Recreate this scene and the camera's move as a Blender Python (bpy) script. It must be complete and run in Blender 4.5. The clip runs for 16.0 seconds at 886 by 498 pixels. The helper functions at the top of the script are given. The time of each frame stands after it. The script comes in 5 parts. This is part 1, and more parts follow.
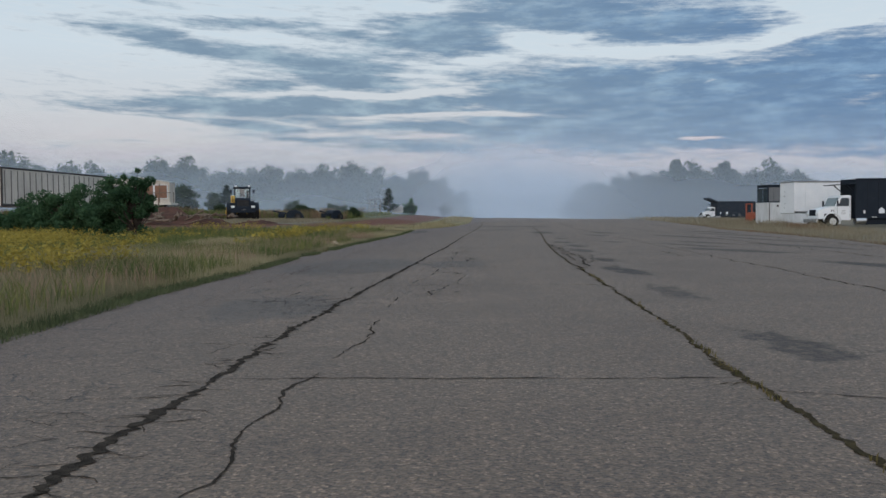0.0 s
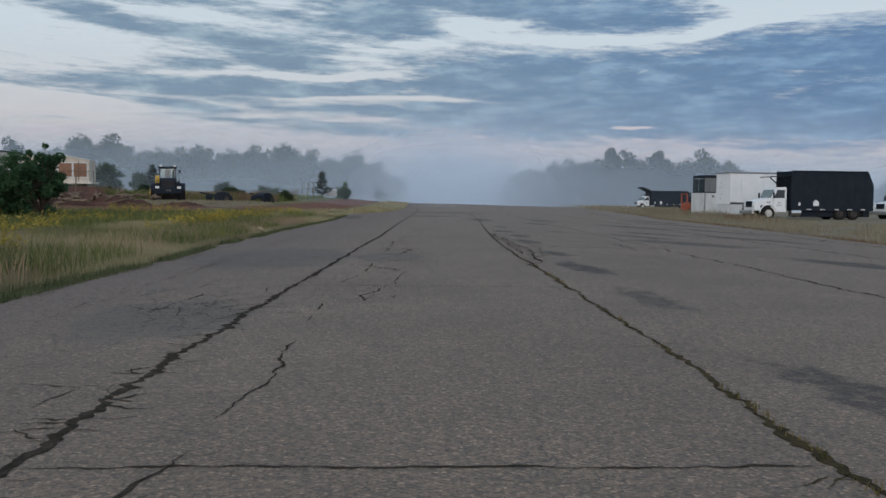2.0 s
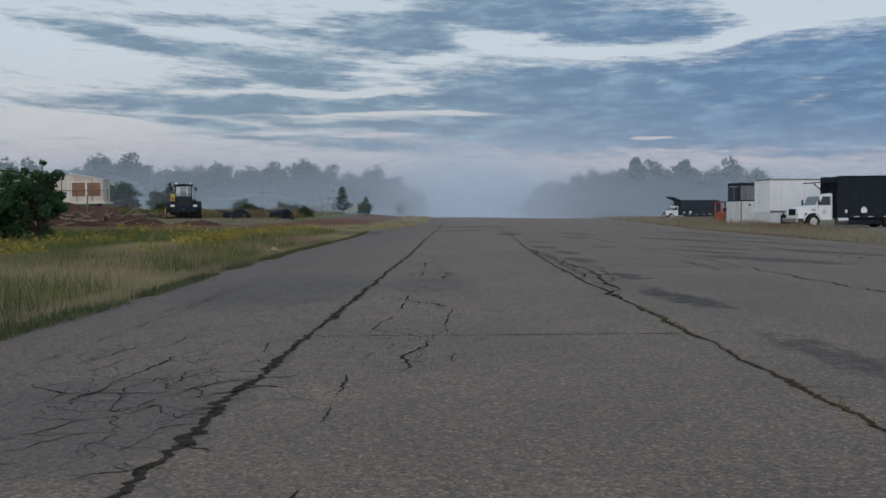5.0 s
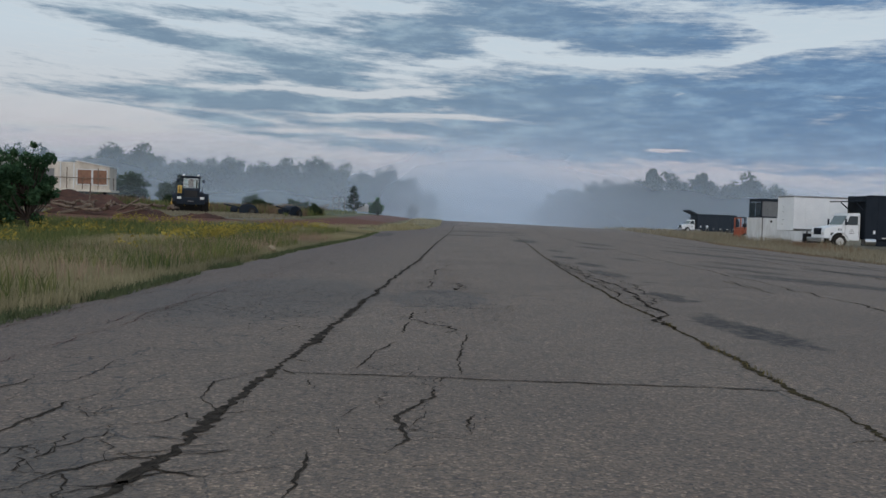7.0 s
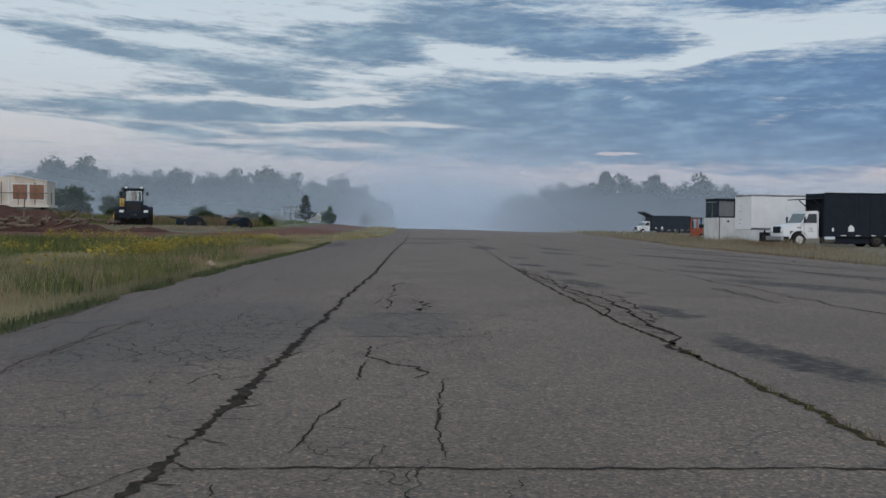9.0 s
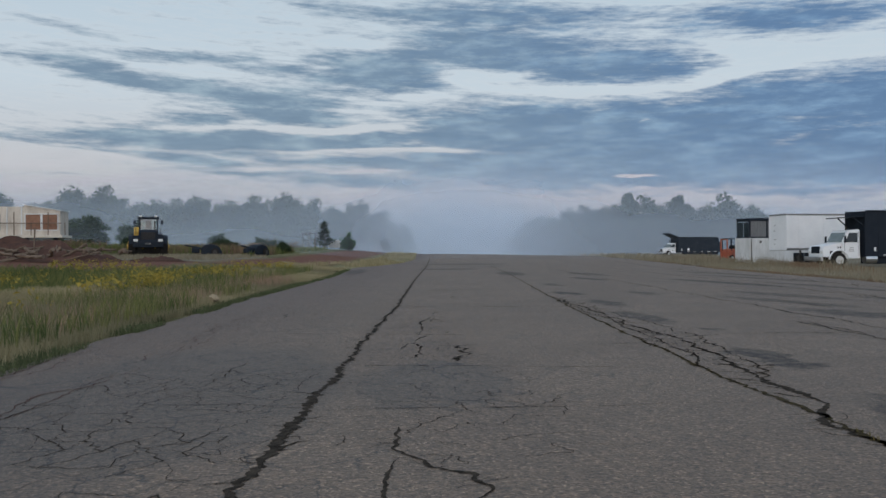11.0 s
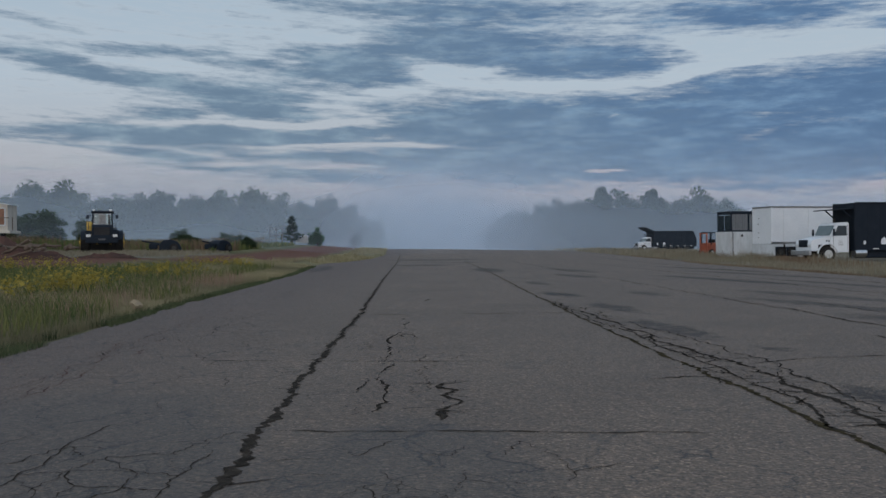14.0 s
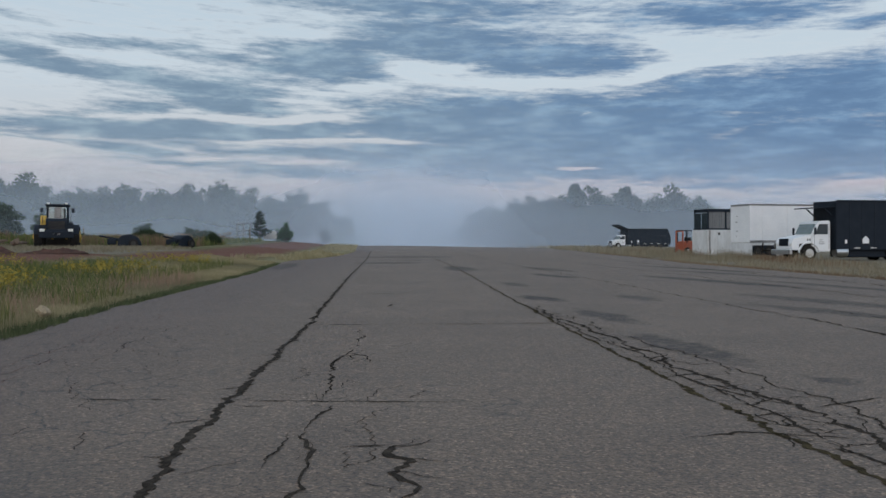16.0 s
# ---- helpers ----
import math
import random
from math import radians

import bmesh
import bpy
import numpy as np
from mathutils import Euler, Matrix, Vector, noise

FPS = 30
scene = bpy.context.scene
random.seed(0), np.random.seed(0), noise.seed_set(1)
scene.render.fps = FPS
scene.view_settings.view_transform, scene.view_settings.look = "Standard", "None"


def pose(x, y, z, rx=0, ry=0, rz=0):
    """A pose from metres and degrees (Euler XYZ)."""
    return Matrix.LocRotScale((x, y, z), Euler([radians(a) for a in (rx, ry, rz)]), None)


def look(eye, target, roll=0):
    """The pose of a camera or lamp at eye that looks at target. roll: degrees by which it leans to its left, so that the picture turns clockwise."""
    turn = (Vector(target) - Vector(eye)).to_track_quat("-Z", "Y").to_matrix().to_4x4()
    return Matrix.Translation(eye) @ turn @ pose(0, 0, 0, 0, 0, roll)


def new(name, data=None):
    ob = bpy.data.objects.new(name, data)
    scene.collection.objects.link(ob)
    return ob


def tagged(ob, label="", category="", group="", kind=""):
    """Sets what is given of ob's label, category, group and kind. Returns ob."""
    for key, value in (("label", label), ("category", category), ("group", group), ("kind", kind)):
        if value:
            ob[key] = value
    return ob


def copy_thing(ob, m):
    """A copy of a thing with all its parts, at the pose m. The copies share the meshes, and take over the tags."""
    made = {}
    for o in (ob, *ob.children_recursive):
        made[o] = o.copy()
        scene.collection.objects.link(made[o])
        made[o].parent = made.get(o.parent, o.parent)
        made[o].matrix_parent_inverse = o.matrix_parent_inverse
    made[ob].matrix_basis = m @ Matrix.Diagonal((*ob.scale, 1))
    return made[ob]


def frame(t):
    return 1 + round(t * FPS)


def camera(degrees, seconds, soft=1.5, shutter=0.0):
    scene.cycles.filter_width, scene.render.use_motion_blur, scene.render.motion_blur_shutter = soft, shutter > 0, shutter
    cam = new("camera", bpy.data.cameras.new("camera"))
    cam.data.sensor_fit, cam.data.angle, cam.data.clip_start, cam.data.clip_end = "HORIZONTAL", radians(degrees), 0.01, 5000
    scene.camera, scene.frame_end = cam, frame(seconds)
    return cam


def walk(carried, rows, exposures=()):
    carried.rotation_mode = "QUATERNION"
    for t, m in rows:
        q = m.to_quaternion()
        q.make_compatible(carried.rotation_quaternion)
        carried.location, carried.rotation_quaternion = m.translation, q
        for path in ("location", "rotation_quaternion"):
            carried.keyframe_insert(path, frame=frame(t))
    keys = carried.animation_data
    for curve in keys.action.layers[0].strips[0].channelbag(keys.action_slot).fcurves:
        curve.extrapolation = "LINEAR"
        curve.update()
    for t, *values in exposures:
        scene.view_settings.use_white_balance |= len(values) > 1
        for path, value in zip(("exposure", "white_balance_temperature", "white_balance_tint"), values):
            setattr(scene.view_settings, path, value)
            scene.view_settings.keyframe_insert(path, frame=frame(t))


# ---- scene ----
cam = camera(53.0, 16.0)

PATH = [
    (0, (0.829, 2.049, 1.066), (0.68, 4.042, 0.995), -0.5),
    (0.5, (0.783, 2.642, 1.08), (0.631, 4.636, 1.039), 0.4),
    (1, (0.701, 3.166, 1.116), (0.574, 5.161, 1.067), 0.2),
    (1.5, (0.722, 3.69, 1.132), (0.698, 5.689, 1.09), 0.3),
    (2, (0.651, 4.194, 1.117), (0.65, 6.191, 1.012), 0.5),
    (2.5, (0.647, 4.754, 1.124), (0.64, 6.753, 1.054), 1.5),
    (3, (0.571, 5.102, 1.168), (0.548, 7.1, 1.095), 0.9),
    (3.5, (0.529, 5.715, 1.141), (0.525, 7.714, 1.084), 1.0),
    (4, (0.4, 6.396, 1.132), (0.354, 8.394, 1.063), -0.6),
    (6.5, (0.066, 9.214, 1.113), (-0.003, 11.212, 1.037), 0.5),
    (7, (0.071, 9.803, 1.104), (0.0, 11.801, 1.038), 1.9),
    (7.5, (-0.073, 10.349, 1.114), (-0.148, 12.347, 1.08), 0.1),
    (8, (-0.055, 10.92, 1.105), (-0.116, 12.918, 1.072), 0.4),
    (8.5, (-0.13, 11.453, 1.11), (-0.181, 13.452, 1.069), 0.1),
    (9, (-0.081, 11.863, 1.119), (-0.05, 13.863, 1.071), 0.5),
    (11.5, (-0.345, 14.969, 1.152), (-0.363, 16.969, 1.166), -0.4),
    (12, (-0.37, 15.525, 1.146), (-0.283, 17.524, 1.136), -0.1),
    (12.5, (-0.321, 16.118, 1.124), (-0.221, 18.116, 1.105), 1.3),
    (13, (-0.398, 16.614, 1.167), (-0.306, 18.612, 1.144), -1.5),
    (13.5, (-0.315, 17.193, 1.143), (-0.207, 19.19, 1.119), -0.6),
    (14, (-0.352, 17.795, 1.15), (-0.3, 19.794, 1.146), -0.5),
    (14.5, (-0.266, 18.345, 1.143), (-0.191, 20.344, 1.137), -0.2),
    (15, (-0.239, 18.969, 1.16), (-0.145, 20.966, 1.153), -0.3),
    (15.5, (-0.188, 19.526, 1.176), (-0.035, 21.52, 1.161), -0.2),
    (16, (-0.174, 20.129, 1.174), (-0.06, 22.125, 1.162), -0.2),
]
walk(cam, [(t, look(eye, target, roll)) for t, eye, target, roll in PATH],
     exposures=[(0.0, 0.14, 6505, 10), (0.5, 0.10, 6495, 10), (1.0, -0.20, 6320, 10), (1.5, -0.22, 6305, 10), (2.0, 0.07, 6488, 10), (2.5, 0.48, 6590, 10),
                (3.0, -0.38, 6185, 10), (3.5, 0.20, 6520, 10), (4.0, 0.00, 6470, 10), (6.5, 0.00, 6470, 10), (7.0, 0.00, 6470, 10), (7.5, 0.02, 6475, 10),
                (8.0, 0.03, 6478, 10), (8.5, 0.02, 6475, 10), (9.0, 0.03, 6478, 10), (11.5, 0.00, 6420, 10), (12.0, -0.38, 6135, 10), (12.5, 0.08, 6440,
                10), (13.0, 0.12, 6450, 10), (13.5, 0.12, 6450, 10), (14.0, -0.30, 6195, 10), (14.5, -0.20, 6270, 10), (15.0, 0.05, 6432, 10), (15.5, 0.06,
                6435, 10), (16.0, 0.04, 6430, 10)])

# ---- world: dawn sky with broken cloud, the sun still low behind the camera ----
SUN_EL, SUN_ROT = radians(3), radians(195)


def node(tree, kind, **values):
    n = tree.nodes.new(kind)
    for key, value in values.items():
        if key == "op":
            n.operation = value
        elif key == "blend":
            n.data_type, n.blend_type = "RGBA", value
        elif key.startswith("i"):
            n.inputs[int(key[1:])].default_value = value
    return n


def link(tree, a, b):
    tree.links.new(a, b)


def calc(tree, op, a, b=None, c=None, clamp=False):
    n = tree.nodes.new("ShaderNodeMath")
    n.operation, n.use_clamp = op, clamp
    for k, v in enumerate((a, b, c)):
        if v is None:
            continue
        if isinstance(v, (int, float)):
            n.inputs[k].default_value = v
        else:
            tree.links.new(v, n.inputs[k])
    return n.outputs[0]


def mixc(tree, fac, a, b, blend="MIX"):
    n = tree.nodes.new("ShaderNodeMix")
    n.data_type, n.blend_type = "RGBA", blend
    for k, v in ((0, fac), (6, a), (7, b)):
        if isinstance(v, (int, float)):
            n.inputs[k].default_value = v
        elif isinstance(v, tuple):
            n.inputs[k].default_value = (*v, 1)
        else:
            tree.links.new(v, n.inputs[k])
    return n.outputs[2]


def smooth(tree, v, lo, hi):
    n = tree.nodes.new("ShaderNodeMapRange")
    n.interpolation_type = "SMOOTHSTEP"
    tree.links.new(v, n.inputs[0])
    n.inputs[1].default_value, n.inputs[2].default_value = lo, hi
    return n.outputs[0]


def noisy(tree, vec, scale, detail=4, rough=0.55, distort=0.0):
    n = tree.nodes.new("ShaderNodeTexNoise")
    if vec is not None:
        tree.links.new(vec, n.inputs["Vector"])
    n.inputs["Scale"].default_value, n.inputs["Detail"].default_value = scale, detail
    n.inputs["Roughness"].default_value, n.inputs["Distortion"].default_value = rough, distort
    return n


def combine(tree, x, y, z=0.0):
    n = tree.nodes.new("ShaderNodeCombineXYZ")
    for k, v in enumerate((x, y, z)):
        if isinstance(v, (int, float)):
            n.inputs[k].default_value = v
        else:
            tree.links.new(v, n.inputs[k])
    return n.outputs[0]


def ramp(tree, fac, stops):
    n = tree.nodes.new("ShaderNodeValToRGB")
    els = n.color_ramp.elements
    while len(els) < len(stops):
        els.new(0.5)
    for e, (p, c) in zip(els, stops):
        e.position, e.color = p, (*c, 1)
    tree.links.new(fac, n.inputs[0])
    return n.outputs[0]


# cloud banks: azimuth, elevation, half width, half height (milliradians), slope, weight
CLOUDS_WEST = [
    (-369, 190, 82, 7, 0.14, 1.05), (-262, 179, 80, 7, 0.11, 0.95), (-292, 212, 76, 6, -0.01, 0.75),
    (-212, 204, 69, 5, 0.06, 0.60), (-188, 162, 60, 15, 0.07, 1.05), (-269, 146, 38, 6, 0.01, 0.85),
    (-343, 135, 34, 6, -0.14, 0.85), (-238, 124, 190, 11, 0.01, 1.15), (-75, 132, 89, 10, 0.01, 0.85),
    (-287, 103, 57, 5, 0.06, 0.75), (-223, 91, 50, 5, 0.04, 0.75), (-370, 109, 50, 3, 0.06, 0.45),
    (-405, 84, 22, 2, 0.03, 0.55), (-420, 232, 60, 5, 0.10, 0.45),
]
CLOUDS_MID = [
    (-68, 200, 66, 20, 0.04, 1.15), (-131, 190, 38, 6, 0.11, 0.75), (62, 222, 120, 22, 0.09, 1.20),
    (172, 204, 108, 18, -0.01, 1.15), (93, 137, 152, 22, -0.01, 1.15), (242, 131, 158, 31, -0.03, 1.25),
    (213, 94, 209, 20, 0.01, 1.20), (351, 153, 89, 29, -0.05, 1.15), (-113, 100, 82, 5, 0.01, 0.75),
    (-88, 80, 101, 7, 0.01, 0.70), (37, 91, 95, 9, 0.01, 0.90), (288, 206, 10, 7, 0.01, 0.85),
    (40, 258, 160, 14, 0.06, 1.00),
]
CLOUDS_EAST = [
    (374, 242, 114, 14, 0.00, 1.00), (505, 221, 38, 9, 0.00, 0.75), (473, 152, 165, 32, 0.00, 1.20),
    (484, 97, 190, 31, 0.00, 1.20), (345, 79, 95, 10, 0.02, 0.95), (463, 70, 101, 10, 0.00, 0.95), (630, 131, 190, 70, 0.00, 1.05), (400, 62, 120, 6, 0.00, 0.70),
]
GAPS = [
    (38, 192, 57, 10, -0.01, 1.10), (142, 175, 82, 6, 0.03, 1.15), (-24, 170, 44, 4, 0.06, 0.80), (-176, 138, 127, 3, -0.01, 0.80),
    (-100, 142, 69, 4, -0.09, 0.75), (-69, 113, 108, 3, 0.01, 1.00), (-132, 158, 76, 3, 0.06, 0.55), (-214, 94, 38, 3, 0.01, 0.55),
    (-88, 89, 50, 2, 0.01, 0.80), (204, 83, 21, 2, 0.01, 1.80), (220, 143, 12, 3, -0.24, 0.80), (324, 191, 82, 6, -0.11, 1.00),
    (-99, 230, 38, 6, 0.01, 0.80), (281, 183, 50, 4, -0.14, 0.60), (391, 209, 120, 10, 0.02, 1.15), (505, 56, 40, 6, -0.10, 0.90),
]

world = bpy.data.worlds.new("dawn_sky")
scene.world = world
world.use_nodes = True
wt = world.node_tree
wt.nodes.clear()
coord = wt.nodes.new("ShaderNodeTexCoord").outputs["Generated"]
sep = wt.nodes.new("ShaderNodeSeparateXYZ")
link(wt, coord, sep.inputs[0])
dx, dy, dz = sep.outputs
az = calc(wt, "ARCTAN2", dx, dy)
el = calc(wt, "ARCSINE", dz)
flat = combine(wt, calc(wt, "MULTIPLY", az, 1.0), calc(wt, "MULTIPLY", el, 4.5))
warp = noisy(wt, flat, 5.0, 6, 0.6)
wsep = wt.nodes.new("ShaderNodeSeparateColor")
link(wt, warp.outputs["Color"], wsep.inputs[0])
waz = calc(wt, "MULTIPLY_ADD", calc(wt, "SUBTRACT", wsep.outputs[0], 0.5), 0.085, az)
wel = calc(wt, "MULTIPLY_ADD", calc(wt, "SUBTRACT", wsep.outputs[1], 0.5), 0.026, el)


def bank(a, e, ra, re, slope, weight, tight=0.65):
    da = calc(wt, "SUBTRACT", waz, a / 1000)
    de = calc(wt, "MULTIPLY_ADD", da, slope, calc(wt, "SUBTRACT", wel, e / 1000))
    x2 = calc(wt, "MULTIPLY", calc(wt, "MULTIPLY", da, da), -1e6 * tight / ra ** 2)
    y2 = calc(wt, "MULTIPLY_ADD", calc(wt, "MULTIPLY", de, de), -1e6 * tight / re ** 2, x2)
    return calc(wt, "MULTIPLY", calc(wt, "EXPONENT", y2), weight)


total = None
for row in CLOUDS_WEST + CLOUDS_MID + CLOUDS_EAST:
    b = bank(*row)
    total = b if total is None else calc(wt, "MAXIMUM", total, b)
for row in GAPS:
    total = calc(wt, "SUBTRACT", total, bank(*row, 1.15))
veil = bank(230, 150, 420, 85, 0.0, 0.22)
total = calc(wt, "ADD", calc(wt, "ADD", total, veil), calc(wt, "ADD", bank(-130, 165, 210, 50, 0.05, 0.16), bank(-40, 95, 330, 22, 0.0, 0.24)))
streaks = noisy(wt, combine(wt, calc(wt, "MULTIPLY", az, 1.0), calc(wt, "MULTIPLY_ADD", el, 8.0, calc(wt, "MULTIPLY", az, 0.5))), 9.0, 9, 0.66).outputs[0]
fine = noisy(wt, combine(wt, az, calc(wt, "MULTIPLY", el, 5.0)), 34.0, 8, 0.68).outputs[0]
else_where = calc(wt, "MULTIPLY", smooth(wt, calc(wt, "ABSOLUTE", az), 0.75, 1.1), 0.5)
high = calc(wt, "MULTIPLY", smooth(wt, el, 0.30, 0.5), 0.5)
total = calc(wt, "ADD", calc(wt, "MAXIMUM", total, 0.0), calc(wt, "MAXIMUM", else_where, high))
dense = calc(wt, "MULTIPLY_ADD", calc(wt, "SUBTRACT", streaks, 0.5), 1.45, total)
dense = calc(wt, "MULTIPLY_ADD", calc(wt, "SUBTRACT", fine, 0.5), 1.15, dense)
thread = noisy(wt, combine(wt, az, calc(wt, "MULTIPLY_ADD", az, 0.6, calc(wt, "MULTIPLY", el, 11.0)), 5.0), 26.0, 6, 0.6).outputs[0]
dense = calc(wt, "MULTIPLY_ADD", calc(wt, "SUBTRACT", thread, 0.5), 0.9, dense)
cover = smooth(wt, dense, 0.07, 1.02)
clear = ramp(wt, calc(wt, "MULTIPLY", el, 2.0, clamp=True), [
    (0.0, (0.36, 0.42, 0.50)), (0.07, (0.43, 0.45, 0.52)), (0.13, (0.545, 0.522, 0.565)), (0.22, (0.575, 0.60, 0.65)),
    (0.36, (0.60, 0.69, 0.77)), (0.60, (0.52, 0.64, 0.74)), (1.0, (0.42, 0.56, 0.72))])
band = calc(wt, "EXPONENT", calc(wt, "MULTIPLY", calc(wt, "POWER", calc(wt, "MULTIPLY", calc(wt, "SUBTRACT", el, 0.072), 45.0), 2.0), -1.0))
clear = mixc(wt, calc(wt, "MULTIPLY", calc(wt, "MULTIPLY", band, smooth(wt, az, -0.25, 0.12)), 0.6), clear, (0.66, 0.53, 0.57))
edge_lit = calc(wt, "MULTIPLY", smooth(wt, dense, 0.0, 0.3), 0.18)
clear = mixc(wt, edge_lit, clear, (0.86, 0.86, 0.86))
tone = smooth(wt, calc(wt, "ADD", az, calc(wt, "MULTIPLY", calc(wt, "SUBTRACT", fine, 0.5), 0.6)), -0.25, 0.5)
cloud_col = mixc(wt, tone, (0.20, 0.295, 0.41), (0.120, 0.225, 0.405))
billow = noisy(wt, combine(wt, calc(wt, "MULTIPLY", az, 1.0), calc(wt, "MULTIPLY", el, 4.0), 3.0), 16.0, 7, 0.62).outputs[0]
cloud_col = mixc(wt, 1.0, cloud_col, ramp(wt, billow, [(0.28, (0.84, 0.87, 0.90)), (0.48, (1.0, 1.0, 1.0)), (0.66, (1.65, 1.5, 1.32))]), "MULTIPLY")
body = mixc(wt, cover, clear, cloud_col)
nishita = wt.nodes.new("ShaderNodeTexSky")
nishita.sky_type, nishita.sun_disc = "NISHITA", False
nishita.sun_elevation, nishita.sun_rotation = SUN_EL, SUN_ROT
air = mixc(wt, 1.0, nishita.outputs[0], (0.10, 0.10, 0.10), "MULTIPLY")
body = mixc(wt, 0.12, body, air)
glow = smooth(wt, calc(wt, "MULTIPLY", dy, -1.0), -0.35, 0.9)
lift = mixc(wt, glow, (1, 1, 1), (2.3, 2.05, 1.85))
body = mixc(wt, 1.0, body, lift, "MULTIPLY")
bg = wt.nodes.new("ShaderNodeBackground")
link(wt, body, bg.inputs[0])
bg.inputs[1].default_value = 1.0
wo = wt.nodes.new("ShaderNodeOutputWorld")
link(wt, bg.outputs[0], wo.inputs[0])

sun_data = bpy.data.lights.new("sun", "SUN")
sun_data.energy, sun_data.angle, sun_data.color = 0.5, radians(30), (1.0, 0.93, 0.86)
sun = new("sun", sun_data)
sun.matrix_world = look((-20, -60, 30), (0, 0, 0))

# ---- materials ----


def material(name, base, rough=0.7, other=None, scale=3.0, bump=0.1, metal=0.0, bump_scale=None, spread=0.5, island=0.0, stretch=None, shine=0.5):
    """A two-scale mottled surface between base and other."""
    m = bpy.data.materials.new(name)
    m.use_nodes = True
    t = m.node_tree
    p = t.nodes["Principled BSDF"]
    co = t.nodes.new("ShaderNodeTexCoord").outputs["Object"]
    if stretch:
        mp = t.nodes.new("ShaderNodeMapping")
        link(t, co, mp.inputs[0])
        mp.inputs["Scale"].default_value = stretch
        co = mp.outputs[0]
    big, small = noisy(t, co, scale, 5), noisy(t, co, scale * 9, 3)
    other = other or tuple(c * 0.72 for c in base)
    f = calc(t, "ADD", calc(t, "MULTIPLY", big.outputs[0], 0.65), calc(t, "MULTIPLY", small.outputs[0], 0.35))
    f = smooth(t, f, 0.5 - spread / 2, 0.5 + spread / 2)
    col = mixc(t, f, base, other)
    if island:
        ri = t.nodes.new("ShaderNodeNewGeometry").outputs["Random Per Island"]
        col = mixc(t, 1.0, col, ramp(t, ri, [(0, (1 - island,) * 3), (1, (1 + island,) * 3)]), "MULTIPLY")
    link(t, col, p.inputs["Base Color"])
    link(t, calc(t, "MULTIPLY_ADD", small.outputs[0], 0.2, rough - 0.1, clamp=True), p.inputs["Roughness"])
    p.inputs["Metallic"].default_value = metal
    p.inputs["Specular IOR Level"].default_value = shine
    if bump:
        bn = t.nodes.new("ShaderNodeBump")
        bn.inputs["Strength"].default_value, bn.inputs["Distance"].default_value = bump, 0.02
        link(t, noisy(t, co, bump_scale or scale * 12, 4).outputs[0], bn.inputs["Height"])
        link(t, bn.outputs[0], p.inputs["Normal"])
    return m


def leafy(name, dark, light, scale=0.6, through_light=0.25):
    m = bpy.data.materials.new(name)
    m.use_nodes = True
    t = m.node_tree
    p = t.nodes["Principled BSDF"]
    geo = t.nodes.new("ShaderNodeNewGeometry")
    f = calc(t, "MULTIPLY_ADD", noisy(t, geo.outputs["Position"], scale, 4).outputs[0], 0.7, calc(t, "MULTIPLY", geo.outputs["Random Per Island"], 0.3))
    link(t, mixc(t, smooth(t, f, 0.25, 0.75), dark, light), p.inputs["Base Color"])
    p.inputs["Roughness"].default_value = 0.8
    p.inputs["Specular IOR Level"].default_value = 0.15
    tr = t.nodes.new("ShaderNodeBsdfTranslucent")
    link(t, mixc(t, f, dark, light), tr.inputs[0])
    ms = t.nodes.new("ShaderNodeMixShader")
    ms.inputs[0].default_value = through_light
    link(t, p.outputs[0], ms.inputs[1])
    link(t, tr.outputs[0], ms.inputs[2])
    link(t, ms.outputs[0], t.nodes["Material Output"].inputs[0])
    return m


white_paint = material("white_paint", (0.78, 0.79, 0.80), 0.4, (0.66, 0.68, 0.70), 0.8, 0.03)
dirty_white = material("dirty_white", (0.70, 0.71, 0.71), 0.6, (0.48, 0.48, 0.47), 0.7, 0.08, stretch=(1, 1, 0.3))
cream_metal = material("cream_metal", (0.66, 0.61, 0.52), 0.6, (0.44, 0.40, 0.34), 1.2, 0.05, stretch=(1, 1, 0.3))
black_paint = material("black_paint", (0.009, 0.014, 0.022), 0.6, (0.018, 0.024, 0.034), 1.5, 0.1, shine=0.15)
black_rubber = material("black_rubber", (0.018, 0.018, 0.018), 0.85, (0.035, 0.032, 0.03), 5, 0.2, shine=0.05)
dark_steel = material("dark_steel", (0.04, 0.04, 0.042), 0.55, (0.07, 0.06, 0.05), 4, 0.1, metal=0.6)
chrome = material("worn_chrome", (0.6, 0.6, 0.6), 0.3, (0.45, 0.45, 0.45), 4, 0.02, metal=1.0)
rim_white = material("rim_white", (0.62, 0.62, 0.60), 0.5, (0.42, 0.40, 0.37), 5, 0.05)
yellow_paint = material("yellow_paint", (0.55, 0.34, 0.04), 0.5, (0.42, 0.26, 0.04), 3, 0.05)
rib_tan = material("rib_tan", (0.20, 0.18, 0.15), 0.7, (0.11, 0.10, 0.085), 2, 0.1)
orange_paint = material("orange_paint", (0.36, 0.085, 0.035), 0.55, (0.24, 0.06, 0.03), 2, 0.05)
rust_panel = material("rust_panel", (0.30, 0.17, 0.115), 0.8, (0.20, 0.11, 0.08), 4, 0.2, shine=0.05)
grey_panel = material("grey_panel", (0.20, 0.20, 0.20), 0.6, (0.13, 0.13, 0.13), 1.2, 0.05, stretch=(3, 3, 0.4))
red_soil = material("red_soil", (0.13, 0.068, 0.052), 0.95, (0.06, 0.042, 0.036), 1.8, 0.6, shine=0.05)
